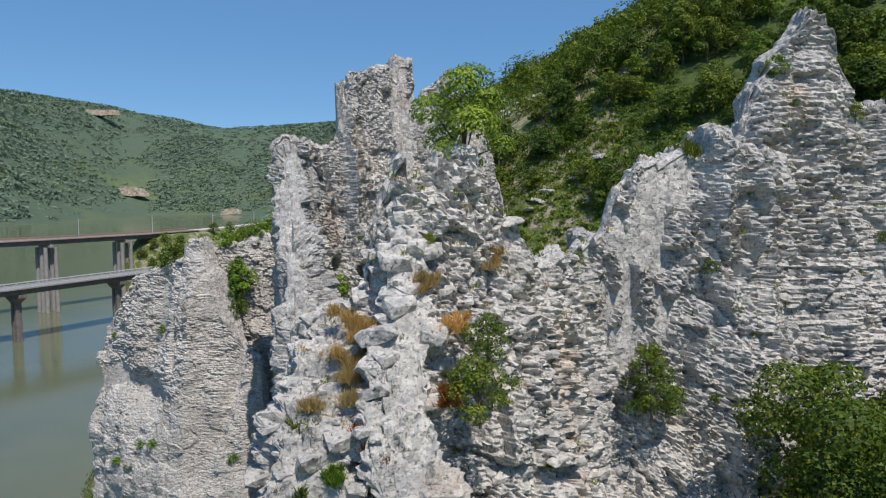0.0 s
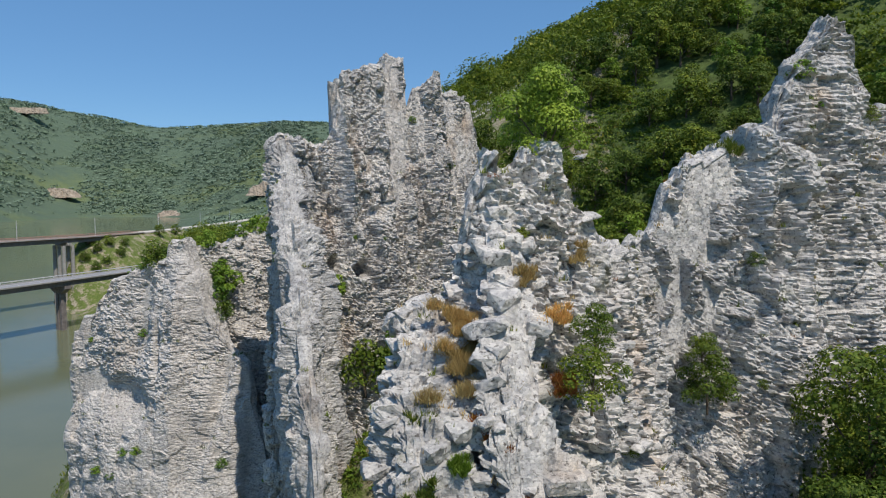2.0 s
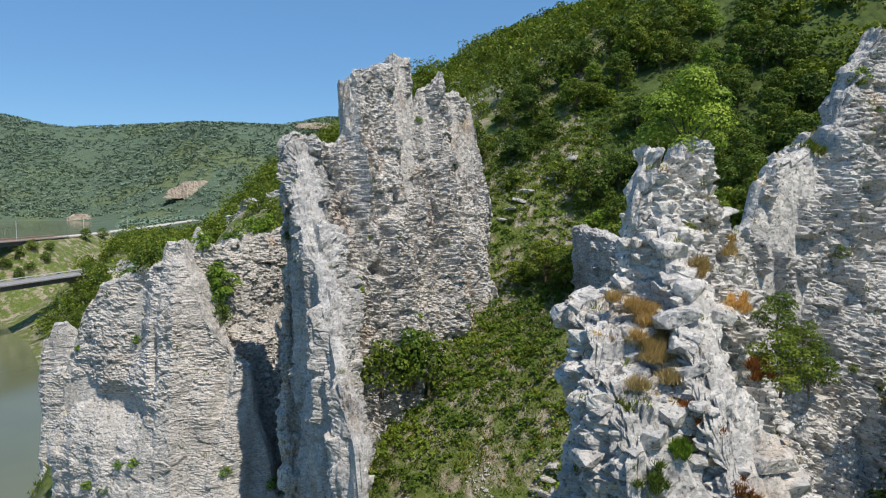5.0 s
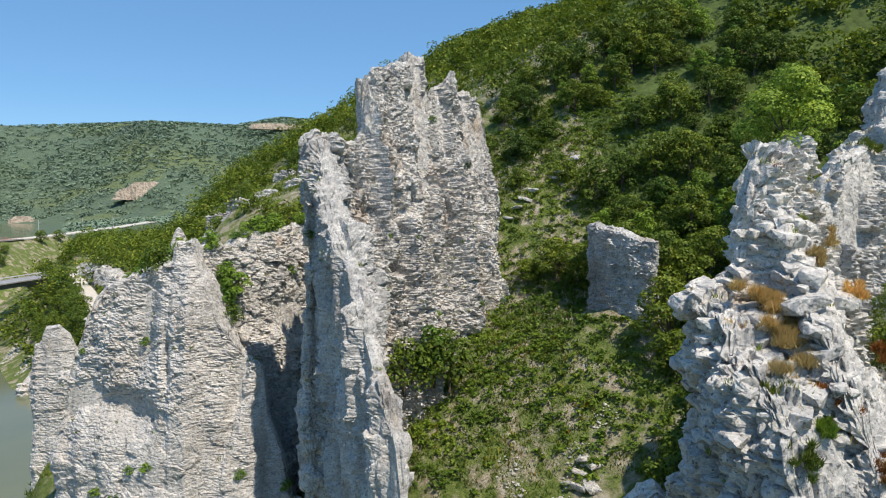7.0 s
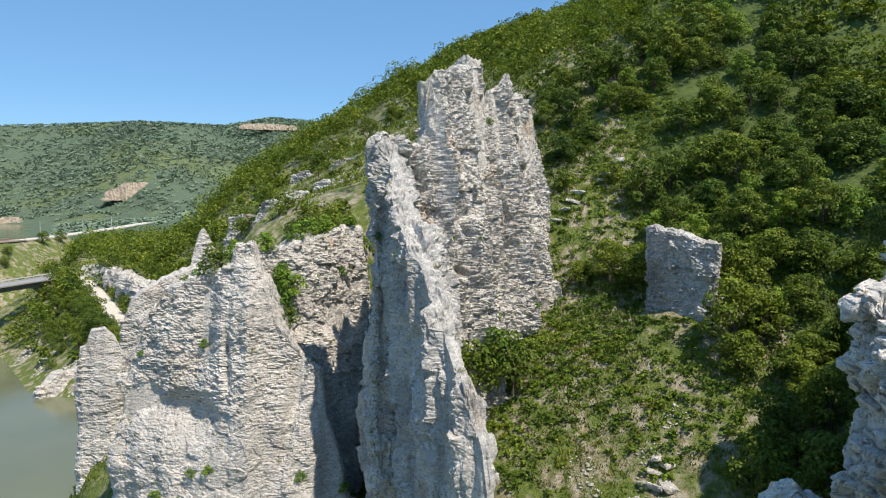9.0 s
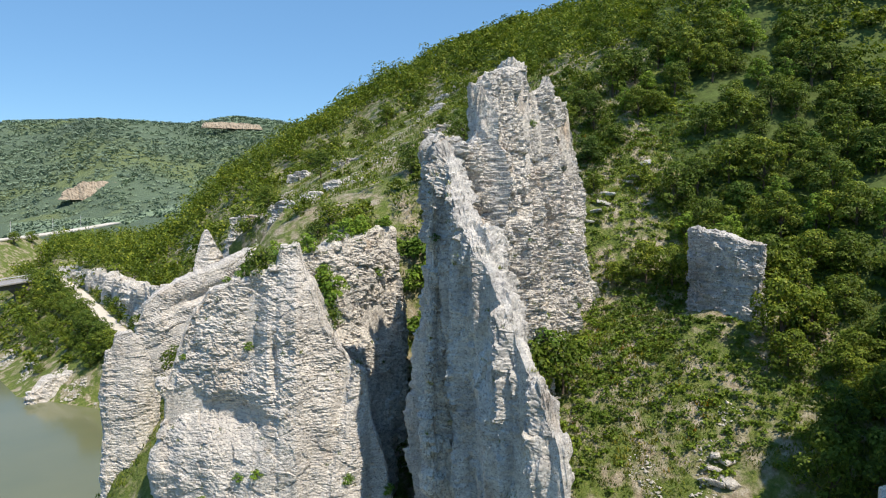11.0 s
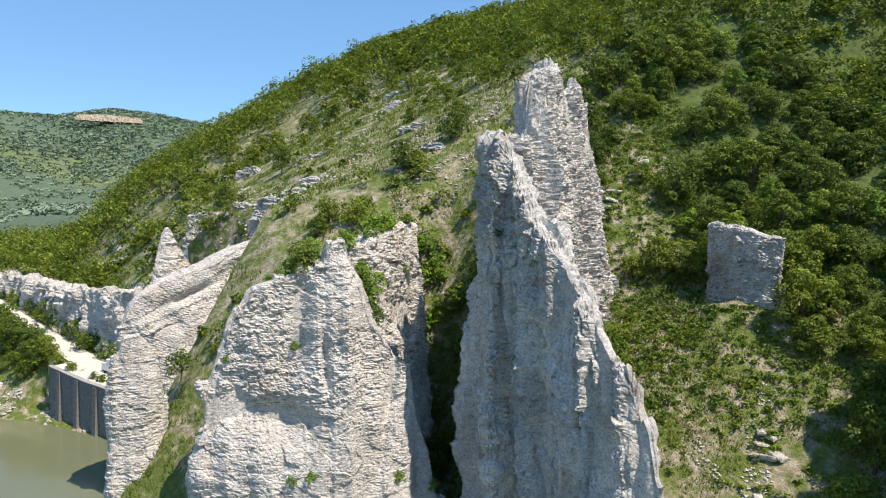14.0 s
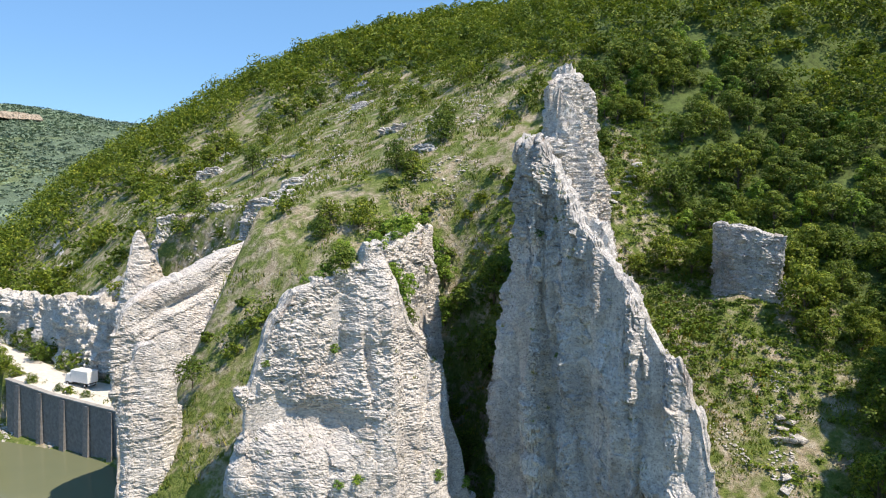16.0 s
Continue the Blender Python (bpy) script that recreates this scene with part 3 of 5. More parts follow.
# the tall fin of rock, with its buttress that comes down towards the lake side
fin = tagged(new("rock_fin"), "tall jagged fin of weathered grey limestone with small holes", "rock")
ln = math.hypot(24, 14)
A = lambda u, top, hw=1.0, bl=0.06, br=0.2: (-18 + 24 * u / ln, 77 + 14 * u / ln, top, hw, bl, br)
part("main_wall", rock_mesh("main_wall", [A(-0.3, 55.4, 0.7, 0, -0.02), A(0.3, 56.2, 0.8, 0, 0), A(1.6, 55.8, 0.9, 0, 0.02), A(3.2, 54.9, 1, 0.03, 0.08), A(6.0, 55.2, 1, 0.05, 0.16), A(6.9, 57), A(7.4, 62.3), A(9.5, 63.6), A(11.6, 64.4), A(13, 64.1), A(14.3, 63.2), A(14.7, 65.2, 0.8), A(16.4, 65.4, 0.8), A(16.7, 60.5, 0.8), A(17.3, 60.2, 0.8), A(17.9, 62.4), A(19.5, 63.3), A(20.8, 63.8), A(21.1, 65, 0.6), A(21.7, 64.8, 0.6), A(22.2, 62.4), A(24.6, 62), A(26.4, 61.7), A(27.2, 58.4, 0.9, 0.05, 0.12), A(28.2, 53.5, 0.7, 0.04, 0.08), A(28.9, 47, 0.5, 0.02, 0.04)], 8, M_ROCK,
     du=0.19, dz=0.13, bed=0.55, block=0.6, rough=0.4, lump=0.55, jag=0.5, flute=3.0, strata=0.0, plates=1.0, thin=0.6, crack=0.9, rubble=1.3, gap=1.4, tall=1.6, vis=24, seed=11,
     dents=[(-8.45, 79.2, 41.6, 0.95, 0.85, -9), (-11.9, 78, 42.2, 0.5, 0.85, -6)],
     form=lambda x, y, z: -0.9 * np.exp(-(((x + 11.5) / 3) ** 2 + ((z - 46) / 4) ** 2)) - 0.9 * np.exp(-((x + 3.4 - 0.12 * (z - 58)) / 0.7) ** 2) * smooth(45, 58, z)), None, fin)
part("buttress", rock_mesh("buttress", [(-16.2, 81.5, 54, 0.9, 0.1, 0.06), (-17.0, 78, 55.6, 1.1, 0.2, -0.02), (-16.2, 75, 51.5, 1.5, 0.2, -0.05), (-15.6, 72.2, 46.8, 1.6, 0.2, -0.06), (-14.9, 69, 42.6, 1.5, 0.18, -0.05), (-14.2, 66.2, 38.6, 1.3, 0.16, -0.02), (-13.4, 63.2, 34.4, 1.1, 0.13, 0.03), (-12.7, 61, 31.4, 1.0, 0.1, 0.06), (-12.2, 59.3, 27.2, 0.8, 0.1, 0.1), (-11.9, 58.3, 22.5, 0.7, 0.1, 0.12)], 0, M_ROCK_STAIN_SHADE,
     du=0.15, dz=0.14, bed=0.5, block=0.62, rough=0.36, lump=0.7, jag=1.0, flute=3.0, strata=0.1, plates=0.8, thin=0.5, crack=1.2, rubble=1.2, gap=1.4, tall=1.6, calm=(-0.96, -0.28), vis=11, seed=12,
     form=lambda x, y, z: -0.9 * np.exp(-((y - 71.5) / 1.1) ** 2) * smooth(38, 30, z) - 0.8 * np.exp(-((y - 66) / 0.6) ** 2) * smooth(37, 28, z)), None, fin)

# the broad bedded rock with a hollow, and its back wall
broad = tagged(new("rock_massif"), "broad layered grey limestone rock with a hollow in its face", "rock")


def hollow(x, y, z):
    """The overhung hollow, the smooth apron below it, the groove and the rib of the broad rock."""
    zz = z - 25.2 + 0.05 * (x + 39.4) ** 2
    up = np.where(zz > 0, zz / 1.6, zz / 3.0)
    out = -2.3 * np.exp(-(((x + 39.2) / 3.3) ** 2 + up ** 2) ** 1.15)
    # an undercut band that rises from the left corner to the hollow
    out = out - 1.5 * np.exp(-((z - 25.8 - 0.35 * (x + 44)) / 1.5) ** 2) * smooth(-41, -43.5, x)
    out = out + 2.1 * np.exp(-(((x + 42) / 5.5) ** 2 + ((z - 16.5) / 6.5) ** 2) ** 1.3)
    out = out + 1.1 * np.exp(-((x + 30.5 - 0.1 * (z - 35)) / 3.0) ** 2) * smooth(16, 24, z) * smooth(43, 38, z)
    out = out - 1.5 * np.exp(-((x + 36.6 - 0.14 * (z - 35)) / 1.1) ** 2) * smooth(26, 33, z) * smooth(42, 37, z)
    out = out - 0.8 * np.exp(-((x + 34.2) / 0.35) ** 2) * smooth(26, 29, z) * smooth(37, 33, z)
    return out - 1.2 * np.exp(-((x + 26.2 - 0.25 * (z - 28)) / 0.7) ** 2) * smooth(33, 29, z) * smooth(14, 22, z)


part("front_body", rock_mesh("front_body", [(-45.8, 93, 28.4, 0.9, 0.08, 0.06), (-44.6, 92.8, 31.4, 1.2, 0.08, 0.08), (-42.8, 92.7, 35.6, 1.4, 0.08, 0.1), (-40.8, 92.5, 38.6, 1.6, 0.08, 0.12), (-38.4, 92, 39.6, 1.7, 0.08, 0.16), (-35.2, 91.2, 40.4, 1.8, 0.08, 0.22), (-33.2, 90.7, 41.2, 1.7, 0.08, 0.24), (-32.6, 90.6, 43.6, 1.4, 0.08, 0.24), (-30.8, 90.2, 43.9, 1.4, 0.06, 0.24), (-29.9, 90, 40.9, 1.3, 0.06, 0.24), (-28.6, 89.6, 37, 1.3, 0.06, 0.26), (-27.4, 89, 33.8, 1.3, 0.06, 0.28), (-25, 88.2, 30, 1.3, 0.06, 0.26), (-23.2, 87.7, 28.8, 1.0, 0.06, 0.2), (-22.6, 87.5, 23, 0.9, 0.06, 0.16), (-21.2, 87, 18.4, 0.9, 0.06, 0.14), (-20.2, 86.8, 12, 0.9, 0.06, 0.1)], -3, M_ROCK_PALE,
     du=0.2, dz=0.12, bed=0.36, block=0.75, rough=0.22, lump=0.6, jag=0.5, flute=0.8, strata=0.45, plates=0.4, thin=0.6, rubble=0.35, dip=0.08, worn=(17, 28), vis=9, seed=21, form=hollow), None, broad)
part("back_wall", rock_mesh("back_wall", [(-30.5, 93, 42.6, 1.2, 0.08, 0.1), (-26, 95.2, 43.7, 1.5, 0.08, 0.12), (-22.7, 97.2, 44.4, 1.5, 0.08, 0.12), (-19.5, 99.6, 45.4, 1.4, 0.05, 0.1), (-16.6, 101.6, 45.4, 1.1, 0.05, 0.08), (-15.9, 102.2, 42, 0.8, 0.05, 0.06)], 0, M_ROCK,
     du=0.24, dz=0.15, bed=0.45, block=0.7, rough=0.28, lump=0.6, jag=0.6, flute=0.8, strata=0.3, plates=0.7, rubble=0.7, vis=16, seed=22,
     form=lambda x, y, z: -1.6 * np.exp(-(((x + 19.5) / 2.6) ** 2 + ((z - 33.5) / 2.6) ** 2) ** 1.3)), None, broad)

rock("rock_tower", "slender rounded tower of pale layered limestone by the water", [(-54.2, 111.6, 28.6, 0.7, 0.06, 0.07), (-53.2, 111.6, 30.6, 0.9, 0.06, 0.08), (-51.6, 111.8, 30.8, 1.1, 0.08, 0.1), (-50.2, 112, 29.6, 1.0, 0.08, 0.1), (-49.0, 112.2, 26.4, 0.7, 0.06, 0.08), (-48.6, 112.3, 22, 0.5, 0.04, 0.06)], -3, M_ROCK_PALE,
     du=0.22, dz=0.14, bed=0.36, block=0.9, rough=0.13, lump=0.5, jag=0.3, flute=0.5, plates=0.25, vis=6, seed=31)
rock("rock_ramp", "smooth sloping mass of pale limestone", [(-52.3, 133, 28.6, 0.6, -0.04, -0.06), (-51.2, 133.2, 31.6, 1.0, 0.0, -0.03), (-49.6, 133.6, 33.2, 1.6, 0.06, 0.06), (-45.6, 134.6, 35.4, 2.0, 0.1, 0.16), (-39.7, 136, 37.6, 2.2, 0.1, 0.25), (-33.7, 137.4, 40.2, 2.0, 0.1, 0.3), (-28.5, 138.6, 41.8, 1.4, 0.1, 0.3), (-25, 139.6, 42, 1.0, 0.1, 0.3)], 0, M_ROCK_PALE,
     du=0.3, dz=0.2, bed=0.5, block=2.2, rough=0.2, lump=0.8, jag=0.4, flute=0.3, strata=1.2, plates=0.3, dip=0.38, vis=10, seed=32,
     form=lambda x, y, z: -1.5 * np.exp(-(((x + 42) / 4.5) ** 2 + ((z - 33.2 - 0.4 * (x + 42)) / 0.7) ** 2)))
rock("rock_cone", "pointed cone of pale limestone on the slope", [(-43, 168.8, 37.5, 0.6, 0.24, 0.3), (-41.2, 169.6, 42.6, 0.5, 0.24, 0.32), (-40.6, 170, 42.8, 0.5, 0.24, 0.32), (-38.8, 171, 39, 0.8, 0.26, 0.3), (-37, 172, 35.5, 0.8, 0.26, 0.3)], 24, M_ROCK_PALE,
     du=0.35, dz=0.28, bed=0.9, block=2, rough=0.3, lump=0.4, jag=0.2, flute=0.2, seed=33)
# the darker stone colour stands in for shade on this block
rock("rock_block", "square block of grey limestone standing among trees", [(14.4, 75.2, 45.8, 0.9, 0.05, -0.03), (15.8, 72, 45.4, 1.4, 0.05, -0.05), (17.6, 68.6, 44.2, 1.0, 0.05, -0.06)], 25, M_ROCK_STAIN_SHADE,
     du=0.2, dz=0.13, bed=0.4, block=0.7, rough=0.3, lump=0.5, jag=0.5, flute=0.6, strata=0.6, plates=0.4, seed=41)

# the nearest ridge
ridge = tagged(new("rock_ridge"), "long broken ridge of white and grey limestone blocks", "rock")
NEAR = dict(du=0.12, dz=0.1, lump=0.5, jag=1.0, flute=0.8, vis=32)
part("ridge_head", rock_mesh("ridge_head", [(-3.5, 28.1, 45, 0.5, 0.05, 0.2), (-2.8, 28.2, 48.2, 0.6, 0.06, 0.25), (-2.3, 28.4, 50.2, 0.6, 0.06, 0.28), (-1.7, 28.7, 51.0, 0.6, 0.06, 0.28), (-0.5, 29.2, 51.3, 0.7, 0.08, 0.28), (0.9, 29.7, 51.5, 0.6, 0.08, 0.28), (1.4, 29.9, 50.5, 0.6, 0.08, 0.28), (2.6, 30.4, 48.6, 0.7, 0.1, 0.28), (4.2, 31.6, 47.2, 0.7, 0.1, 0.28), (5.6, 33.8, 46.8, 0.8, 0.1, 0.28), (7, 35.6, 46.2, 0.9, 0.1, 0.26)], 22, M_ROCK_NEAR,
     bed=0.5, block=0.75, rough=0.46, strata=0.25, dip=0.05, plates=1.0, crack=1.1, thin=0.35, rubble=0.9, gap=1.8, seed=51, **NEAR), None, ridge)
part("spur", rock_mesh("spur", [(-1.5, 28, 49.5, 0.9, 0.12, 0.12), (-1.6, 26.6, 47.2, 1.1, 0.14, 0.14), (-1.5, 24.6, 44, 1.3, 0.16, 0.16), (-1, 22.6, 40.6, 1.4, 0.16, 0.18), (-0.6, 20.6, 36, 1.3, 0.16, 0.18), (-0.5, 19.4, 31, 1.2, 0.16, 0.18)], 22, M_ROCK_NEAR,
     bed=0.6, block=0.95, rough=0.5, strata=0.3, plates=1.1, crack=1.6, thin=0.25, rubble=0.8, gap=2.0, seed=54, **NEAR), None, ridge)
part("shelf", rock_mesh("shelf", [(-4.2, 28, 44.6, 1.1, 0.08, 0.05), (-4.3, 26, 43.2, 1.5, 0.08, 0.08), (-4.4, 24, 41.6, 1.6, 0.1, 0.1), (-4.2, 22.2, 39.6, 1.5, 0.12, 0.1), (-4, 20.6, 35, 1.3, 0.12, 0.1)], 22, M_ROCK_NEAR,
     bed=0.6, block=0.95, rough=0.5, strata=0.3, plates=1.1, crack=1.6, thin=0.25, rubble=0.8, gap=2.0, seed=55, **NEAR), None, ridge)
part("ridge_wall", rock_mesh("ridge_wall", [(6.2, 35.6, 46.4, 0.8, 0.1, 0.22), (8.2, 36, 48.2, 0.8, 0.1, 0.2), (8.8, 36.2, 50.4, 0.8, 0.1, 0.2), (12, 36.9, 51.6, 1, 0.1, 0.2), (13.8, 37.2, 52.4, 1.2, 0.1, 0.2), (15.6, 37.6, 51.6, 1.1, 0.1, 0.2), (16.8, 38.5, 51.8, 1, 0.1, 0.2)], 22, M_ROCK_NEAR,
     bed=0.5, block=0.45, rough=0.36, strata=0.0, plates=1.1, crack=1.0, thin=0.5, rubble=1.5, gap=1.5, tall=1.4, seed=52, dents=[(10.7, 35.6, 48.4, 0.9, 2.4, -1.8), (14.9, 36, 47, 0.8, 3, -1.0), (8.6, 34.6, 42, 1.2, 1.2, -1.2)], **{**NEAR, "flute": 1.5}), None, ridge)
part("ridge_peak", rock_mesh("ridge_peak", [(16.6, 40.4, 52.6, 0.8, 0.12, 0.22), (18, 40.6, 56.6, 0.7, 0.12, 0.24), (19.6, 41, 58.7, 0.7, 0.12, 0.22), (21, 41.2, 60.3, 0.7, 0.12, 0.2), (22, 41.3, 60.4, 0.7, 0.12, 0.2), (23, 41.5, 57.8, 0.9, 0.12, 0.2), (24.5, 42, 55.2, 1, 0.12, 0.2), (27, 42.6, 54, 1.2, 0.12, 0.2)], 28, M_ROCK_NEAR,
     bed=0.34, block=0.8, rough=0.32, strata=1.1, plates=0.6, thin=0.5, rubble=0.3, seed=53, **{**NEAR, "du": 0.16, "vis": 38}), None, ridge)
rock("rock_stub", "low shaded grey rock behind the broken ridge", [(-5.6, 36.6, 28.5, 0.7, 0.1, 0.1), (-4.4, 35.2, 31.6, 0.8, 0.1, 0.1), (-3.2, 34.2, 33.2, 0.8, 0.1, 0.1), (-2, 34.2, 32, 0.7, 0.1, 0.1)], 16, M_ROCK_NEAR,
     du=0.25, dz=0.2, bed=0.5, block=0.9, rough=0.4, lump=0.6, jag=1.2, flute=0.8, crack=0.8, vis=26, seed=56)
# cliff over the lakeside road
rock("road_cliff", "low broken cliff of grey and ochre limestone over the road", [(-42.5, 177, 27, 1.5, 0.12, 0.06), (-49.5, 190, 27.5, 1.5, 0.12, 0.06), (-60.5, 220, 25.5, 1.5, 0.12, 0.06), (-75, 265, 24.5, 1.2, 0.12, 0.06), (-88, 298, 21.5, 1, 0.12, 0.06)], 8, M_ROCK,
     du=0.45, dz=0.32, bed=0.9, block=1.8, rough=0.6, lump=1.6, jag=2.0, flute=1.6, crack=1.0, seed=61)

# ledges and boulders on the slope
def ledge(x, y, length, height, turn, seed, material=M_ROCK_STAIN_SHADE):
    c, s = math.cos(turn) * length / 2, math.sin(turn) * length / 2
    z = float(ground(x, y)) + height * 0.4
    low = float(min(ground(x - c, y - s), ground(x + c, y + s)))
    rock("rock_ledge", "low layered limestone ledge in the dry slope", [(x - c, y - s, z - height * 0.3, 0.5, 0.1, 0.25), (x - c * 0.3, y - s * 0.3, z, 0.8, 0.1, 0.3), (x + c * 0.4, y + s * 0.4, z - height * 0.1, 0.8, 0.1, 0.3), (x + c, y + s, z - height * 0.4, 0.5, 0.1, 0.25)], low - 2, material,
         du=0.3, dz=0.2, bed=0.42, block=1.2, rough=0.42, lump=0.5, jag=1.0, flute=0.3, strata=1.5, seed=seed)


for k, (x, y, le, he, tu) in enumerate(((-26, 138, 9, 2.6, 0.5), (-21, 141, 6, 2, 0.9), (-29, 145, 6, 1.6, 0.4), (-15, 150, 7, 1.4, 0.7), (7, 148, 8, 1.6, 0.6), (37, 214, 9, 3.0, 0.3), (28, 205, 8, 1.6, 0.6), (-8, 176, 9, 1.5, 0.6), (-24, 165, 10, 1.6, 0.7),
                                      (20, 186, 8, 1.5, 0.5), (-33, 152, 9, 1.8, 0.8), (-14, 205, 12, 2.4, 0.9), (1, 128, 6, 1.5, 0.5), (-3, 226, 12, 2.2, 0.9), (-30, 176, 14, 2.2, 0.9))):
    ledge(x, y, le * 0.75, he, tu - 1.3, 200 + k)
rock("shore_rock", "pale bare limestone hump on the lake shore", [(-82, 197, 2.5, 0.6, 0.4, 0.5), (-79.5, 200, 4.2, 0.8, 0.4, 0.6), (-76.5, 202.5, 5.2, 1.0, 0.4, 0.6), (-73.5, 204, 4.5, 0.8, 0.4, 0.5)], -2, M_ROCK_PALE,
     du=0.5, dz=0.4, bed=0.9, block=2, rough=0.5, lump=1.0, jag=0.8, flute=0.3, seed=62)


# ---- plants ----
def leaves(n, lobes, size, up=0.25, seed=0, squash=0.8):
    """Leaf clumps as loose triangles round the lobes: rows x, y, z, radius."""
    g = np.random.default_rng(seed)
    lob = np.array(lobes, float)
    w = lob[:, 3] ** 2
    pick = g.choice(len(lob), n, p=w / w.sum())
    v = g.normal(size=(n, 3))
    v /= np.linalg.norm(v, axis=1)[:, None]
    v[:, 2] = np.where(v[:, 2] < -0.45, -v[:, 2], v[:, 2])
    r = lob[pick, 3] * (0.8 + 0.28 * g.random(n))
    c = lob[pick, :3] + v * r[:, None] * (1, 1, squash)
    nrm = v + g.normal(size=(n, 3)) * 0.32 + (0, 0, up)
    nrm /= np.linalg.norm(nrm, axis=1)[:, None]
    a = np.cross(nrm, g.normal(size=(n, 3)))
    a /= np.linalg.norm(a, axis=1)[:, None]
    b = np.cross(nrm, a)
    s = (size * (0.6 + 0.8 * g.random(n)))[:, None]
    tri = np.stack([c - a * s * 0.55 - b * s * 0.35, c + a * s * 0.6 - b * s * 0.25, c + b * s * 0.75 + a * s * 0.1 * g.normal(size=(n, 1))], 1)
    return tri.reshape(-1, 3)


def crown_lobes(h, w, seed, count=11, low=0.3):
    g = np.random.default_rng(seed)
    rows = []
    for k in range(count):
        t = low + (1 - low) * (k + 0.5) / count
        reach = w * 0.5 * math.sin(math.pi * min(0.97, 0.18 + 0.75 * (t - low) / (1 - low))) * (0.5 + 0.5 * g.random())
        a = k * 2.4 + g.random()
        rows.append((reach * math.cos(a), reach * math.sin(a), h * t * 0.95, w * (0.17 + 0.1 * g.random())))
    rows.append((0, 0, h * 0.62, w * 0.26))
    return rows


def stem(bm, p, q, r0, r1, sides=6):
    p, q = Vector(p), Vector(q)
    m = (q - p).to_track_quat('Z', 'Y').to_matrix().to_4x4()
    m.translation = (p + q) / 2
    bmesh.ops.create_cone(bm, cap_ends=True, segments=sides, radius1=r0, radius2=r1, depth=(q - p).length, matrix=m)


def make_tree(name, label, category, h, w, n, size, material, seed, low=0.3, group=""):
    t = tagged(new(name), label, category, group)
    g = random.Random(seed)
    bm = bmesh.new()
    lobes = crown_lobes(h, w, seed, low=low)
    top = (g.uniform(-.2, .2), g.uniform(-.2, .2), h * 0.6)
    stem(bm, (0, 0, -0.8), (top[0] * .5, top[1] * .5, h * 0.35), 0.032 * h, 0.022 * h)
    stem(bm, (top[0] * .5, top[1] * .5, h * 0.34), top, 0.022 * h, 0.008 * h)
    for lo in lobes[::2]:
        stem(bm, (0, 0, h * (0.12 + 0.25 * g.random())), lo[:3], 0.012 * h, 0.004 * h, 5)
    part("trunk", bm, M_BARK, t)
    v = leaves(n, lobes, size, seed=seed)
    part("crown", mesh_of("crown", v, np.arange(len(v)).reshape(-1, 3), material), None, t)
    return t


KINDS = [("tree", "broad-leaved green tree with a dense rounded crown", "tree", 7.0, 6.0, 2500, 0.27, M_LEAF, 1, 0.2),
         ("tree", "tall broad-leaved green tree with an uneven crown", "tree", 8.5, 5.6, 2500, 0.27, M_LEAF, 2, 0.22),
         ("tree", "small spreading green tree on the slope", "tree", 5.5, 5.4, 2100, 0.26, M_LEAF, 3, 0.15),
         ("bush", "leafy green bush on the slope", "bush", 3.2, 3.8, 1200, 0.22, M_LEAF, 4, 0.08),
         ("bush", "light green bush growing in the grass", "bush", 2.4, 3.0, 700, 0.24, M_LEAF_LIGHT, 5, 0.05),
         ("tree", "light green young tree with a loose crown", "tree", 5.5, 3.8, 1200, 0.26, M_LEAF_LIGHT, 6, 0.2)]
KINDS += [("bush", "leafy green bush rooted in the broken rock", "bush", 3.2, 3.6, 3200, 0.13, M_LEAF, 14, 0.05),
          ("tree", "broad-leaved green tree beside the broken ridge", "tree", 7.0, 6.4, 6500, 0.17, M_LEAF, 15, 0.15),
          ("tree", "feathery light green young tree behind the ridge", "tree", 8.0, 6.4, 7500, 0.17, M_FEATHER, 16, 0.2)]
MASTERS = []
used = [False] * len(KINDS)
for kd in KINDS:
    MASTERS.append(make_tree(*kd))


def plant(k, x, y, z=None, s=1.0, turn=0.0, flat=1.0):
    """Sets a plant of kind k on the ground or at z."""
    z = float(ground(x, y)) - 0.1 if z is None else z
    ob = MASTERS[k] if not used[k] else copy_thing(MASTERS[k], Matrix.Identity(4))
    used[k] = True
    ob.matrix_basis = Matrix.LocRotScale((x, y, z), Euler((0, 0, turn)), (s, s, s * flat))
    ob["group"] = "trees on the slope" if KINDS[k][2] == "tree" else "bushes on the slope"
    return ob


def forest(name, label, spots, material, per, size, seed=0, kind="stuff", up=0.45):
    """Many plants in one mesh. spots rows: x, y, z, height, width."""
    g = np.random.default_rng(seed)
    base = [leaves(per, crown_lobes(1.0, 0.85, 40 + k, 6, 0.15), 1.0, up, seed=60 + k) for k in range(5)]
    cent = [b.reshape(-1, 3, 3).mean(1) for b in base]
    out = []
    for x, y, z, h, w in spots:
        k = g.integers(5)
        a = g.random() * 6.28
        c, s = math.cos(a), math.sin(a)
        off = (base[k].reshape(-1, 3, 3) - cent[k][:, None]) * size
        ctr = cent[k] * (w / 0.85, w / 0.85, h)
        ctr = np.stack([ctr[:, 0] * c - ctr[:, 1] * s, ctr[:, 0] * s + ctr[:, 1] * c, ctr[:, 2]], 1)
        out.append((off + ctr[:, None] + (x, y, z)).reshape(-1, 3))
    v = np.concatenate(out)
    me = mesh_of(name, v, np.arange(len(v)).reshape(-1, 3), material)
    return tagged(new(name, me), label, "trees", kind=kind)


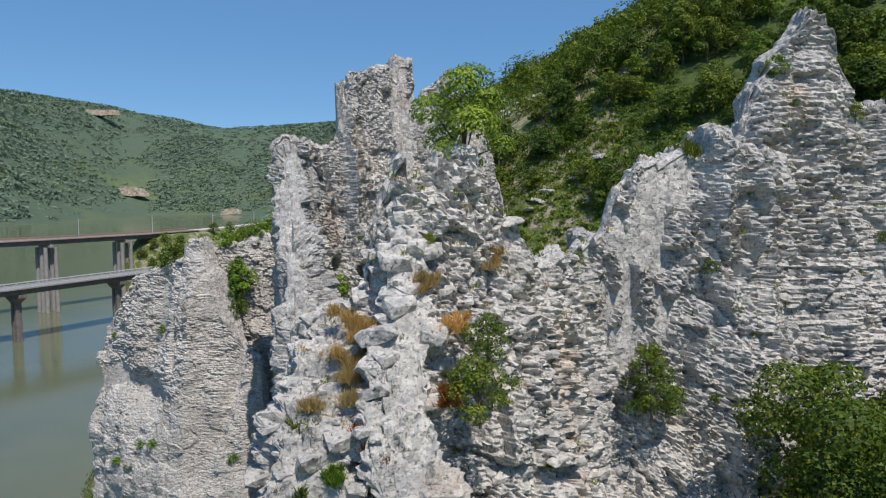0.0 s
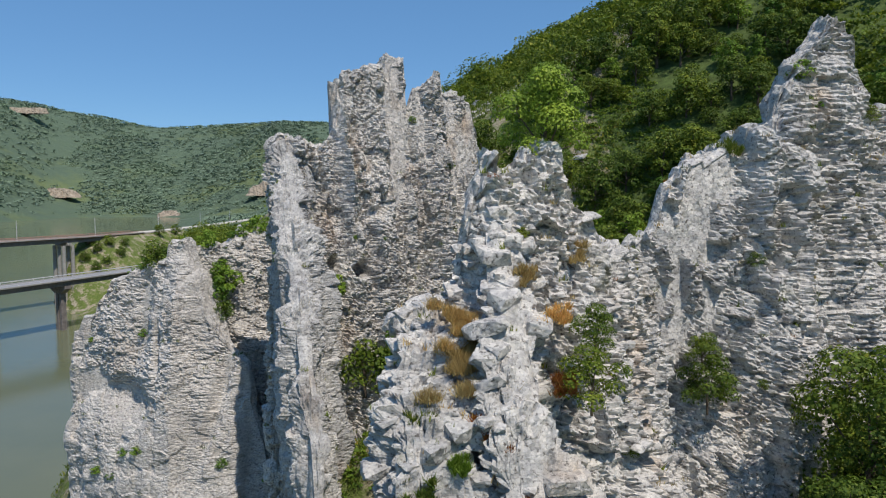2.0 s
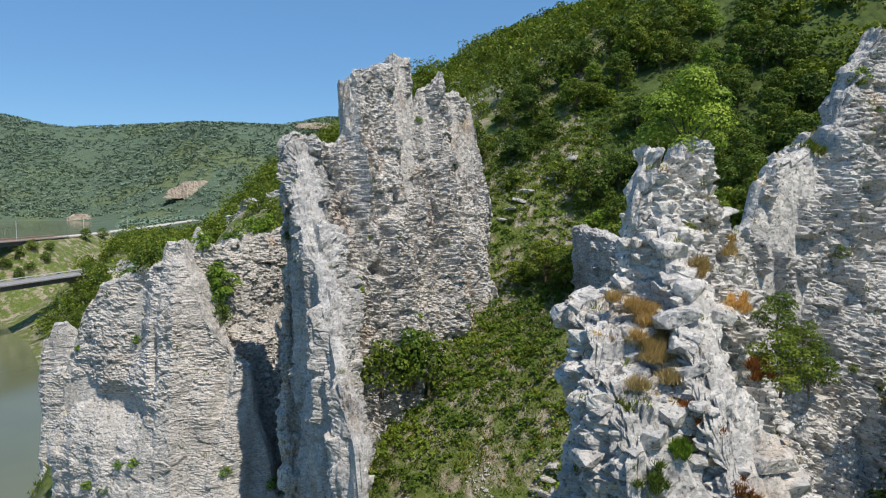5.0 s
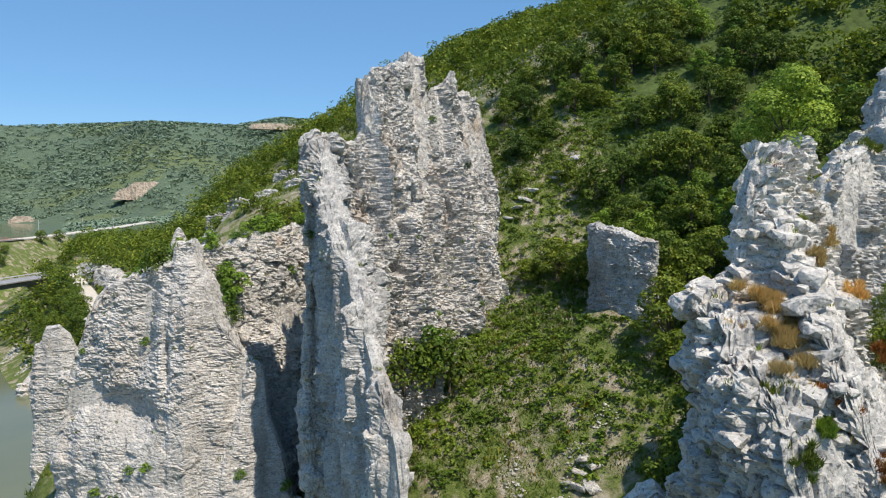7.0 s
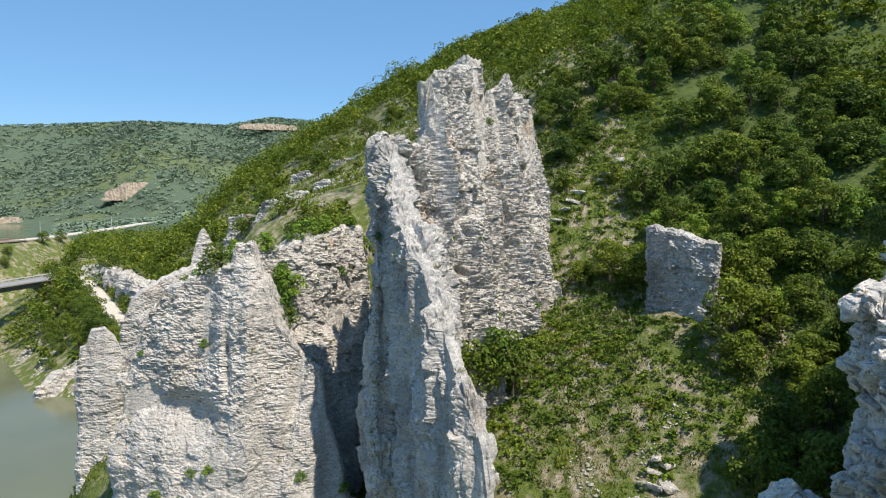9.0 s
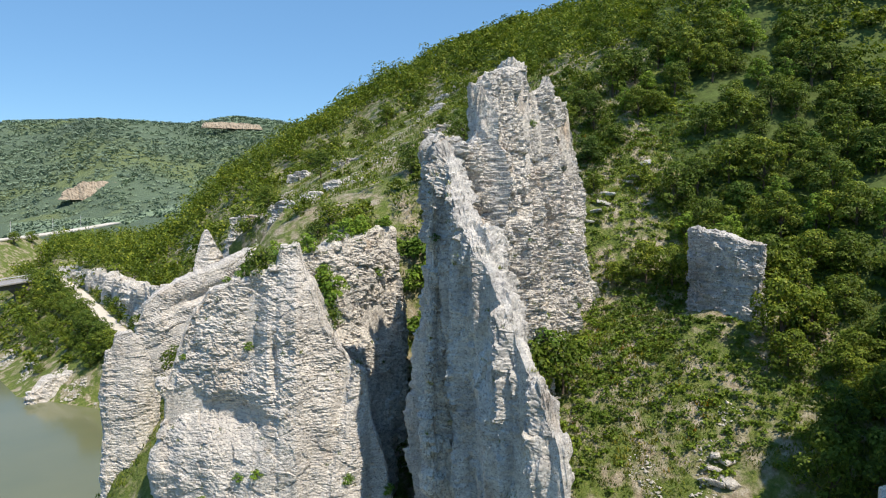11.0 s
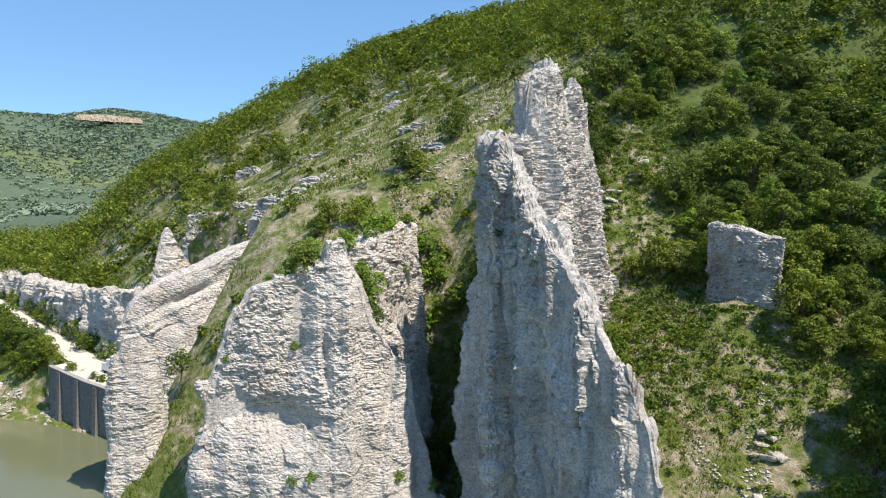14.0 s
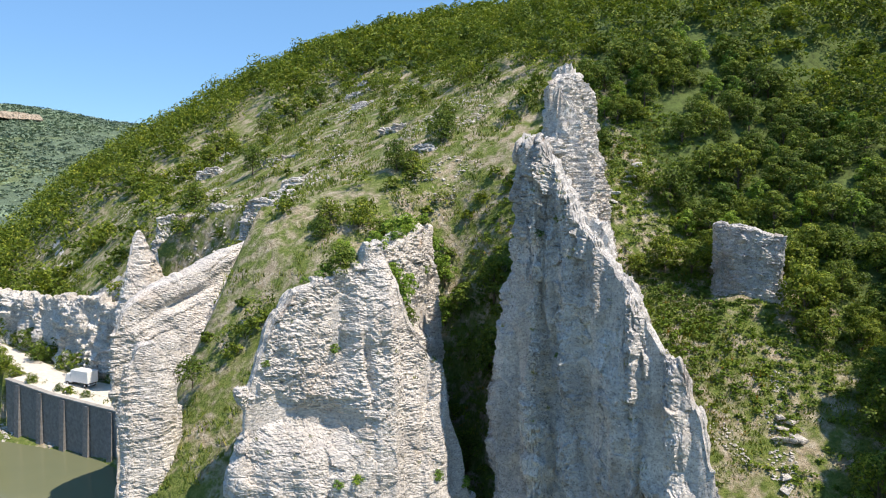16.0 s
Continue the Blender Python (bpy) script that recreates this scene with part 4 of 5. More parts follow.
def spread(x0, x1, y0, y1, n, seed, gap=1.6):
    """Uneven points over a stretch of the plan."""
    g = np.random.default_rng(seed)
    p = np.stack([g.uniform(x0, x1, n), g.uniform(y0, y1, n)], 1)
    seen, keep = {}, []
    for q in p:
        k = (int(q[0] // gap), int(q[1] // gap))
        if k not in seen:
            seen[k] = 1
            keep.append(q)
    return np.array(keep)


ROCKS = [[(-18, 77), (7, 91.5)], [(-17, 79), (-11, 58)], [(-45, 94), (-30, 93.5), (-16, 103)], [(-54, 111), (-49, 113)], [(-51, 133), (-26, 135)], [(-42, 169), (-37, 172)], [(13.6, 75), (18, 68.8)],
         [(-5, 27), (3, 30), (7, 36), (17, 38.5)], [(16, 40.4), (36, 45)]]


def clear_of_rocks(p, gap):
    d = np.min([poly_distance(p[:, 0], p[:, 1], r) for r in ROCKS], 0)
    return d > gap


def tree_chance(x, y):
    """How wooded a spot is, 0 to 1."""
    n = fbm(x / 14, y / 14, 0, 3, 71)
    wood = smooth(4, 20, x - 0.05 * (y - 90) + 9 * n)
    bare = smooth(112, 125, y) * smooth(250, 215, y) * smooth(42, 22, x - 0.12 * (y - 120) + 6 * n) * smooth(-42, -30, x)
    meadow = np.exp(-(((x - 4) / 15) ** 2 + ((y - 61) / 16) ** 2) ** 2)
    strip = np.exp(-((y - 93) / 6.5) ** 2) * smooth(-16, -4, x)
    top = smooth(205, 240, y + 0.5 * x)
    low = smooth(-14, -32, x - 0.02 * (y - 120)) * smooth(150, 185, y) * smooth(-0.35, 0.1, n)
    PATH = [(5, 91.5), (12, 93.5), (20, 95.5), (32, 98)]
    c = np.maximum.reduce([wood, strip, (0.12 + 0.88 * smooth(0.0, 0.2, n)) * top, smooth(258, 274, y + 0.3 * x) * smooth(-0.35, -0.1, n), 0.6 * low]) * (1 - np.exp(-(poly_distance(x, y, PATH) / 5.5) ** 2))
    c = c * (1 - 0.93 * bare) * (1 - meadow)
    return np.clip(c + 0.05 * smooth(0.0, 0.35, n), 0, 1)


# nearest wood: trees one by one
p = spread(-34, 52, 20, 112, 2600, 5, 3.6)
g = np.random.default_rng(8)
p = p[clear_of_rocks(p, 2.6)]
p = p[(g.random(len(p)) < tree_chance(p[:, 0], p[:, 1])) & ((p[:, 1] > 44) | (p[:, 0] > 12.5))]
zg = ground(p[:, 0], p[:, 1])
p = p[(zg > 2) & (p[:, 0] > -26)]
order = np.argsort(p[:, 1] + 0.3 * np.abs(p[:, 0]))[:300]
for q in p[order]:
    k = int(g.choice([0, 1, 2, 2, 0, 3, 5]))
    plant(k, q[0], q[1], None, g.uniform(0.65, 1.05), g.uniform(0, 6.28), g.uniform(0.8, 1.1))
rest = p[np.argsort(p[:, 1] + 0.3 * np.abs(p[:, 0]))[300:]]

# the wooded hill beyond
f = spread(-115, 175, 112, 430, 7000, 15, 5.0)
f = np.concatenate([rest, f, spread(52, 120, 30, 112, 900, 16, 4.0)])
f = f[clear_of_rocks(f, 2.2)]
f = f[g.random(len(f)) < tree_chance(f[:, 0], f[:, 1])]
zg = ground(f[:, 0], f[:, 1])
dr = f[:, 0] - table(ROAD, f[:, 1])
far_road = poly_distance(f[:, 0], f[:, 1], FAR_ROAD)
BRIDGE_LINE = [(-250, 46), (-95, 322)]
ok = (zg > 1.5) & ((f[:, 1] < 352) | (f[:, 0] < -50)) & (poly_distance(f[:, 0], f[:, 1], BRIDGE_LINE) > 9) & ((np.abs(dr) > 4.3) | (f[:, 1] < 120)) & (far_road > 9)
f, zg = f[ok], zg[ok]
size = g.uniform(0.6, 1.3, len(f))
size = size * (1 + 0.45 * smooth(240, 265, f[:, 1]) * smooth(75, 30, f[:, 0]))
spots = np.stack([f[:, 0], f[:, 1], zg - 0.3, 6.2 * size * g.uniform(0.75, 1.2, len(f)), 6.4 * size], 1)
near = spots[:, 1] < 190
forest("hillside_wood", "dense green broad-leaved wood covering the hillside", spots[near], M_LEAF, 380, 0.42, seed=1)
forest("ridge_wood", "green broad-leaved wood along the skyline", spots[~near], M_LEAF, 210, 0.66, seed=2)

# bushes on the dry slopes
b = spread(-60, 60, 55, 260, 5200, 25, 1.5)
b = b[clear_of_rocks(b, 1.8)]
zb = ground(b[:, 0], b[:, 1])
dr = b[:, 0] - table(ROAD, b[:, 1])
n = fbm(b[:, 0] / 9, b[:, 1] / 9, 0, 3, 77)
ok = (g.random(len(b)) < 0.035 + 0.3 * smooth(0.05, 0.28, n)) & (zb > 2) & (np.abs(dr) > 5) & (b[:, 1] > 100)
b, zb = b[ok], zb[ok]
s = 0.4 + 1.2 * g.random(len(b)) ** 2
forest("slope_bushes", "low green bushes scattered over the dry slope", np.stack([b[:, 0], b[:, 1], zb - 0.2, 3.0 * s + 0.4, 3.6 * s + 0.4], 1), M_LEAF, 230, 0.32, seed=3)

# low shrubs and brambles that cover the ravine
b = spread(-26, 34, 46, 108, 9000, 27, 0.95)
b = b[clear_of_rocks(b, 1.0)]
n = fbm(b[:, 0] / 7, b[:, 1] / 7, 0, 3, 78)
b = b[(g.random(len(b)) < 0.15 + 0.85 * smooth(-0.3, 0.0, n + 0.05 * (b[:, 1] - 72 + 0.4 * (b[:, 0] + 3)))) & (ground(b[:, 0], b[:, 1]) > 2)]
s = g.uniform(0.5, 1.3, len(b))
forest("ravine_brambles", "dense low green brambles covering the ravine floor", np.stack([b[:, 0], b[:, 1], ground(b[:, 0], b[:, 1]) - 0.15, 0.75 * s, 1.5 * s], 1), M_BRAMBLE, 46, 0.26, seed=4)


def tufts(name, label, pts, material, blades, h, w, seed, bw=0.14):
    g = np.random.default_rng(seed)
    n = len(pts)
    c = np.repeat(pts, blades, 0)
    m = len(c)
    a = g.random(m) * 6.28
    lean = g.normal(size=(m, 2)) * 0.35
    hh = h * g.uniform(0.4, 1.2, m)
    root = c + np.stack([g.normal(size=m) * w, g.normal(size=m) * w, np.full(m, -0.05)], 1)
    wd = bw * h * np.stack([np.cos(a), np.sin(a), np.zeros(m)], 1)
    tip = root + np.stack([lean[:, 0] * hh, lean[:, 1] * hh, hh], 1)
    v = np.stack([root - wd, root + wd, tip], 1).reshape(-1, 3)
    return tagged(new(name, mesh_of(name, v, np.arange(len(v)).reshape(-1, 3), material)), label, "plants", kind="stuff")


def ground_points(x0, x1, y0, y1, n, seed, gap=1.2):
    p = spread(x0, x1, y0, y1, n, seed, 0.5)
    p = p[clear_of_rocks(p, gap)]
    dr = p[:, 0] - table(ROAD, p[:, 1])
    z = ground(p[:, 0], p[:, 1])
    ok = (z > 0.6) & ((np.abs(dr) > 4) | (p[:, 1] < 120))
    return np.stack([p[:, 0], p[:, 1], z], 1)[ok]


q = ground_points(-26, 30, 46, 108, 24000, 31)
n = fbm(q[:, 0] / 6, q[:, 1] / 6, 0, 3, 81)
tufts("meadow_grass", "green grass and low herbs in the ravine", q[n > -0.1], M_MEADOW, 9, 0.4, 0.32, 1, 0.22)
tufts("yellow_flowers", "yellow-green flowering herbs in the ravine", q[(n > 0.3)][::2], M_YELLOW, 6, 0.6, 0.25, 2)
tufts("rusty_herbs", "rust-coloured dry herbs in the ravine", q[(n > 0.12) & (n < 0.15)][::2], M_ORANGE, 6, 0.55, 0.25, 3)
q = ground_points(-60, 45, 104, 240, 16000, 32)
n = fbm(q[:, 0] / 8, q[:, 1] / 8, 0, 3, 82)
tufts("slope_grass", "dry yellowish grass on the slope", q[n > -0.02], M_GRASS, 6, 0.8, 0.4, 4)


# ---- the near ridge's loose blocks ----
def stone_mesh(seed):
    g = random.Random(seed)
    bm = bmesh.new()
    for k in range(8):
        s = Vector((1 if k & 1 else -1, 1 if k & 2 else -1, 1 if k & 4 else -1))
        c = Vector((0.58 * g.uniform(0.5, 1), 0.48 * g.uniform(0.5, 1), 0.34 * g.uniform(0.5, 1)))
        for a in range(3):
            cut = g.uniform(0.02, 0.3)
            bm.verts.new([s[b] * (c[b] - (cut if b == a else 0.02)) for b in range(3)])
    bmesh.ops.convex_hull(bm, input=bm.verts)
    me = bpy.data.meshes.new("stone")
    bm.to_mesh(me)
    bm.free()
    me.materials.append(M_ROCK_NEAR)
    return me


STONES = [stone_mesh(k) for k in range(14)]


def strew(owner, host, n, lo, hi, seed, below=99.0, above=-99.0, ahead=99.0, name="stone"):
    """Broken blocks stuck in the face of a rock part."""
    g = random.Random(seed)
    polys = [p for p in host.data.polygons if above < p.center.z < below and p.center.y < ahead and p.normal.y < 0.4]
    for k in range(n):
        p = g.choice(polys)
        s = lo + (hi - lo) * g.random() ** 2
        ob = new(name, STONES[g.randrange(len(STONES))])
        ob.parent = owner
        ob.matrix_basis = Matrix.LocRotScale(p.center - p.normal * 0.1 * s, Euler((g.gauss(0.2, 0.14), g.gauss(-0.16, 0.12), g.gauss(0.15, 0.35))), (s * g.uniform(.8, 1.45), s, s * g.uniform(.5, 0.95)))


def host(owner, key):
    return next(o for o in owner.children if o.name.split(".")[0] == key)


strew(host(ridge, "spur"), host(ridge, "spur"), 240, 0.5, 1.45, 1, above=34)
strew(host(ridge, "shelf"), host(ridge, "shelf"), 240, 0.5, 1.45, 2, above=34)
strew(host(ridge, "ridge_head"), host(ridge, "ridge_head"), 200, 0.4, 0.95, 3, below=49.6, above=36, ahead=34)

# loose slabs beside the path on the slope
g = random.Random(12)
for x, y in ((10.2, 92.6), (11.5, 93.1), (12.8, 93.4), (17.8, 94.6), (18.8, 94.9), (19.7, 95.3), (21.5, 95.6), (14.2, 94.2), (5.6, 61), (6.4, 61.8), (4.8, 60.2), (6.0, 59.4), (7.1, 60.6), (0.6, 57.5), (1.6, 58.3)):
    ob = tagged(new("boulder", STONES[g.randrange(14)]), "flat pale limestone slab lying in the grass", "stone", "slabs in the grass")
    s = g.uniform(0.9, 1.9)
    ob.matrix_basis = Matrix.LocRotScale((x, y, float(ground(x, y)) + 0.08), Euler((g.uniform(-.2, .2), g.uniform(-.3, .1), g.uniform(0, 6))), (s * 1.4, s, s * 0.6))



def scree(name, label, patches, per, lo, hi, seed):
    """Broken stones lying in patches. rows: x, y, reach up the slope, reach along it."""
    g = np.random.default_rng(seed)
    pts = []
    for x, y, rx, ry in patches:
        n = int(per * rx * ry)
        r, a = np.sqrt(g.random(n)), g.random(n) * 6.28
        px, py = x + r * rx * np.cos(a), y + r * ry * np.sin(a)
        keep = fbm(px / 3.5, py / 3.5, 0, 3, seed) > -0.12 + 0.3 * (r - 0.6)
        pts.append(np.stack([px, py], 1)[keep])
    pts = np.concatenate(pts)
    n = len(pts)
    six = np.array([(1, 0, 0), (-1, 0, 0), (0, 1, 0), (0, -1, 0), (0, 0, 1), (0, 0, -1)], float)
    eight = np.array([(0, 2, 4), (2, 1, 4), (1, 3, 4), (3, 0, 4), (2, 0, 5), (1, 2, 5), (3, 1, 5), (0, 3, 5)])
    s = lo + (hi - lo) * g.random(n) ** 3
    v = (six[None] * g.uniform(0.5, 1.1, (n, 6, 1)) + g.normal(size=(n, 6, 3)) * 0.16) * (1, 1, 0.6)
    a = g.random(n) * 6.28
    c, t = np.cos(a)[:, None], np.sin(a)[:, None]
    v = np.stack([v[..., 0] * c - v[..., 1] * t, v[..., 0] * t + v[..., 1] * c, v[..., 2]], -1) * s[:, None, None]
    v = v + np.stack([pts[:, 0], pts[:, 1], ground(pts[:, 0], pts[:, 1]) + 0.05], 1)[:, None]
    f = (eight[None] + 6 * np.arange(n)[:, None, None]).reshape(-1, 3)
    return tagged(new(name, mesh_of(name, v.reshape(-1, 3), f, M_BLOCK)), label, "stones", kind="stuff")


scree("scree", "pale broken limestone scree on the dry slope", [(40, 240, 12, 10), (33, 236, 7, 8), (16, 189, 8, 6), (7, 140, 8, 5), (-2, 119, 5, 5), (18, 141, 8, 5), (12, 130, 7, 4), (-25, 164, 6, 6), (-30, 167, 5, 6), (-12, 244, 6, 9), (-29, 233, 6, 9), (-8, 151, 6, 4), (25, 205, 9, 5), (0, 160, 7, 4), (-22, 139, 5, 5), (-14, 146, 6, 4), (-24, 181, 5, 8), (4, 172, 5, 4), (28, 180, 7, 5)], 8, 0.14, 0.6, 5)
scree("meadow_stones", "pale stones in a bare patch of the ravine meadow", [(5.6, 61.6, 2.2, 1.8), (-0.2, 64, 1.4, 2.4), (2.4, 59, 2, 1.6), (-3, 66.5, 1.2, 2), (9.5, 63.5, 1.5, 1.2)], 30, 0.1, 0.4, 6)
scree("shore_stones", "pale rubble along the lake shore", [(-79, 205, 3.5, 6), (-72, 196, 4, 3), (-63, 187, 4, 4), (-88, 222, 3, 8), (-97, 242, 3, 9), (-57, 176, 2.5, 5), (-53.5, 166, 2, 5)], 14, 0.15, 0.7, 7)

# ---- lakeside road, wall, lorry ----
def strip(name, pts, left, right, thick, material, label, category, kind="structure", lift=0.0):
    """A road slab along points x, y, z; left and right: metres from its middle."""
    p = np.array(pts, float)
    t = np.concatenate([[0], np.cumsum(np.hypot(np.diff(p[:, 0]), np.diff(p[:, 1])))])
    u = np.linspace(0, t[-1], max(2, int(t[-1] / 2)))
    X, Y, Zc = (np.interp(u, t, p[:, k]) for k in range(3))
    tx, ty = np.gradient(X), np.gradient(Y)
    ln = np.hypot(tx, ty)
    nx_, ny_ = -ty / ln, tx / ln
    rows = [np.stack([X + nx_ * o, Y + ny_ * o, Zc + lift + dz_], 1) for o, dz_ in ((left, 0), (right, 0), (right, -thick), (left, -thick))]
    V = np.stack(rows, 1).reshape(-1, 3)
    F = []
    for k in range(len(u) - 1):
        for a in range(4):
            b_ = (a + 1) % 4
            F.append((4 * k + a, 4 * k + 4 + a, 4 * k + 4 + b_, 4 * k + b_))
    F += [(0, 1, 2, 3), (4 * len(u) - 1, 4 * len(u) - 2, 4 * len(u) - 3, 4 * len(u) - 4)]
    me = mesh_of(name, V, F, material)
    return me if not label else tagged(new(name, me), label, category, kind=kind)


road3 = [(x, y, z) for y, x, z in ROAD if 120 <= y <= 318]
strip("gravel_lot", [q for q in road3 if q[1] < 192], 6.6, 2.0, 0.5, M_GRAVEL_ROAD, "pale gravel lay-by along the retaining wall", "road", lift=0.08)
strip("road", road3, 3.0, -3.0, 0.5, M_GRAVEL_ROAD, "pale gravel road above the lake", "road", lift=0.12)
strip("road_apron", [(-93, 300, 19.6), (-101, 317, 20.1)], 5, -6, 0.5, M_GRAVEL_ROAD, "pale gravel apron at the end of the bridge", "road", lift=0.2)

wall_pts = [(x - 6.4, y - 2.6, z - 0.6) for y, x, z in ROAD if 120 <= y <= 191]
wall = tagged(new("retaining_wall"), "dark stone retaining wall with buttresses over the water", "wall", kind="structure")
part("wall_face", strip("wall_face", [(x, y, z + 0.5) for x, y, z in wall_pts], 0.6, -0.9, 15, M_STONE, "", ""), None, wall)
part("coping", strip("coping", [(x, y, z + 0.72) for x, y, z in wall_pts], 0.8, -0.3, 0.22, M_CONCRETE, "", ""), None, wall, "pale concrete coping")
wp = np.array(wall_pts)
run = np.concatenate([[0], np.cumsum(np.hypot(np.diff(wp[:, 0]), np.diff(wp[:, 1])))])
butt = bmesh.new()
vs = [butt.verts.new(c) for c in ((-0.7, 0, 0.2), (0.7, 0, 0.2), (0.7, 0, -13), (-0.7, 0, -13), (-0.7, 0.35, 0.2), (0.7, 0.35, 0.2), (0.7, 1.0, -13), (-0.7, 1.0, -13))]
for f in ((0, 1, 2, 3), (4, 7, 6, 5), (0, 4, 5, 1), (1, 5, 6, 2), (2, 6, 7, 3), (3, 7, 4, 0)):
    butt.faces.new([vs[k] for k in f])
bmesh.ops.recalc_face_normals(butt, faces=butt.faces)
butt_me = bpy.data.meshes.new("buttress")
butt.to_mesh(butt_me)
butt.free()
butt_me.materials.append(M_STONE)
for u in np.arange(30, run[-1] - 2, 7.0):
    x, y, z = (float(np.interp(u, run, wp[:, k])) for k in range(3))
    k = min(len(wp) - 2, int(np.searchsorted(run, u)) - 1)
    t = Vector((wp[k + 1][0] - wp[k][0], wp[k + 1][1] - wp[k][1], 0)).normalized()
    ob = new("wall_buttress", butt_me)
    ob.parent = wall
    out = Vector((-t.y, t.x, 0))
    m = Matrix((t, out, Vector((0, 0, 1)))).transposed().to_4x4()
    m.translation = Vector((x, y, z)) + out * 0.55
    ob.matrix_basis = m

lorry = tagged(new("box_truck"), "white box truck parked on the gravel road", "truck")
part("cargo_box", box(-1.25, 1.25, -2.4, 2.6, 0.95, 3.4, 0.05), M_WHITE, lorry)
for sx in (-0.62, 0.62):
    part("rear_door", box(sx - 0.58, sx + 0.58, -2.44, -2.4, 1.05, 3.3, 0.01), M_WHITE, lorry)
part("chassis", box(-0.5, 0.5, -2.3, 4.6, 0.6, 0.93, 0.02), M_RUBBER, lorry)
bm = box(-1.1, 1.1, 2.75, 4.7, 0.6, 2.5, 0.18)
for v in bm.verts:
    if v.co.z > 1.6 and v.co.y > 4.2:
        v.co.y -= 0.55
part("cab", bm, M_WHITE, lorry)
part("windscreen", box(-0.95, 0.95, 4.1, 4.32, 1.6, 2.3, 0.03), M_GLASS, lorry)
part("bumper", box(-1.15, 1.15, -2.5, -2.38, 0.55, 0.75, 0.02), M_STEEL, lorry)
for sx in (-1, 1):
    for sy in (-1.4, 3.7):
        bm = bmesh.new()
        bmesh.ops.create_cone(bm, cap_ends=True, segments=20, radius1=0.45, radius2=0.45, depth=0.3, matrix=pose(sx, sy, 0.45, 0, 90, 0))
        w = part("wheel", bm, M_RUBBER, lorry)
        bm = bmesh.new()
        bmesh.ops.create_cone(bm, cap_ends=True, segments=14, radius1=0.22, radius2=0.22, depth=0.34, matrix=pose(sx, sy, 0.45, 0, 90, 0))
        part("rim", bm, M_STEEL, w)
lorry.matrix_basis = pose(-50.6, 177, 10.75, 0, 0, 30)

# ---- bridges ----
def bridge(name, label, pts, width, deck, depth, piers, pier_fn, rail):
    br = tagged(new(name), label, "bridge", kind="structure")
    part("deck", strip("deck", pts, width / 2, -width / 2, 0.35, deck, "", ""), None, br)
    part("girder", strip("girder", [(x, y, z - 0.36) for x, y, z in pts], width / 2 - 0.9, -width / 2 + 0.9, depth, M_DARK_CONCRETE, "", ""), None, br)
    for s in (1, -1):
        part("kerb", strip("kerb", [(x, y, z + 0.25) for x, y, z in pts], s * width / 2 + 0.25, s * width / 2 - 0.35, 0.45, M_CONCRETE, "", ""), None, br)
        part("rail", strip("rail", [(x, y, z + 1.05) for x, y, z in pts], s * width / 2 + 0.1, s * width / 2, 0.3, rail, "", ""), None, br)
    P = np.array(pts)
    t = np.concatenate([[0], np.cumsum(np.hypot(np.diff(P[:, 0]), np.diff(P[:, 1])))])
    post = bpy.data.meshes.new("post")
    bm = box(-0.06, 0.06, -0.06, 0.06, 0, 1.0)
    bm.to_mesh(post)
    bm.free()
    post.materials.append(rail)
    for u in np.arange(1, t[-1], 4.0):
        x, y, z = (float(np.interp(u, t, P[:, k])) for k in range(3))
        k = max(0, min(len(P) - 2, int(np.searchsorted(t, u)) - 1))
        d = Vector((P[k + 1][0] - P[k][0], P[k + 1][1] - P[k][1])).normalized()
        for s in (1, -1):
            o = new("post", post)
            o.parent = br
            o.matrix_basis = Matrix.Translation((x - d.y * s * (width / 2 + 0.05), y + d.x * s * (width / 2 + 0.05), z))
    for u in piers:
        x, y, z = (float(np.interp(u, t, P[:, k])) for k in range(3))
        k = max(0, min(len(P) - 2, int(np.searchsorted(t, u)) - 1))
        pier_fn(br, x, y, z - 0.36 - depth, math.atan2(P[k + 1][1] - P[k][1], P[k + 1][0] - P[k][0]))
    return br


def hammer_pier(br, x, y, z, a):
    m = Matrix.Translation((x, y, 0)) @ Matrix.Rotation(a, 4, 'Z')
    bm = bmesh.new()
    lo = [bm.verts.new((sx * 1.1, sy * 1.7, z - 3.0)) for sx, sy in ((-1, -1), (1, -1), (1, 1), (-1, 1))]
    hi = [bm.verts.new((sx * 1.3, sy * 4.2, z - 1.2)) for sx, sy in ((-1, -1), (1, -1), (1, 1), (-1, 1))]
    tp = [bm.verts.new((sx * 1.3, sy * 4.2, z)) for sx, sy in ((-1, -1), (1, -1), (1, 1), (-1, 1))]
    for p_, q_ in ((lo, hi), (hi, tp)):
        for k in range(4):
            bm.faces.new((p_[k], p_[(k + 1) % 4], q_[(k + 1) % 4], q_[k]))
    bm.faces.new(lo[::-1])
    bm.faces.new(tp)
    part("pier_head", bm, M_DARK_CONCRETE, br).matrix_basis = m
    for s in (-1, 1):
        part("pier_column", box(-1, 1, s * 0.95 - 0.65, s * 0.95 + 0.65, -6, z - 2.9, 0.12), M_DARK_CONCRETE, br).matrix_basis = m


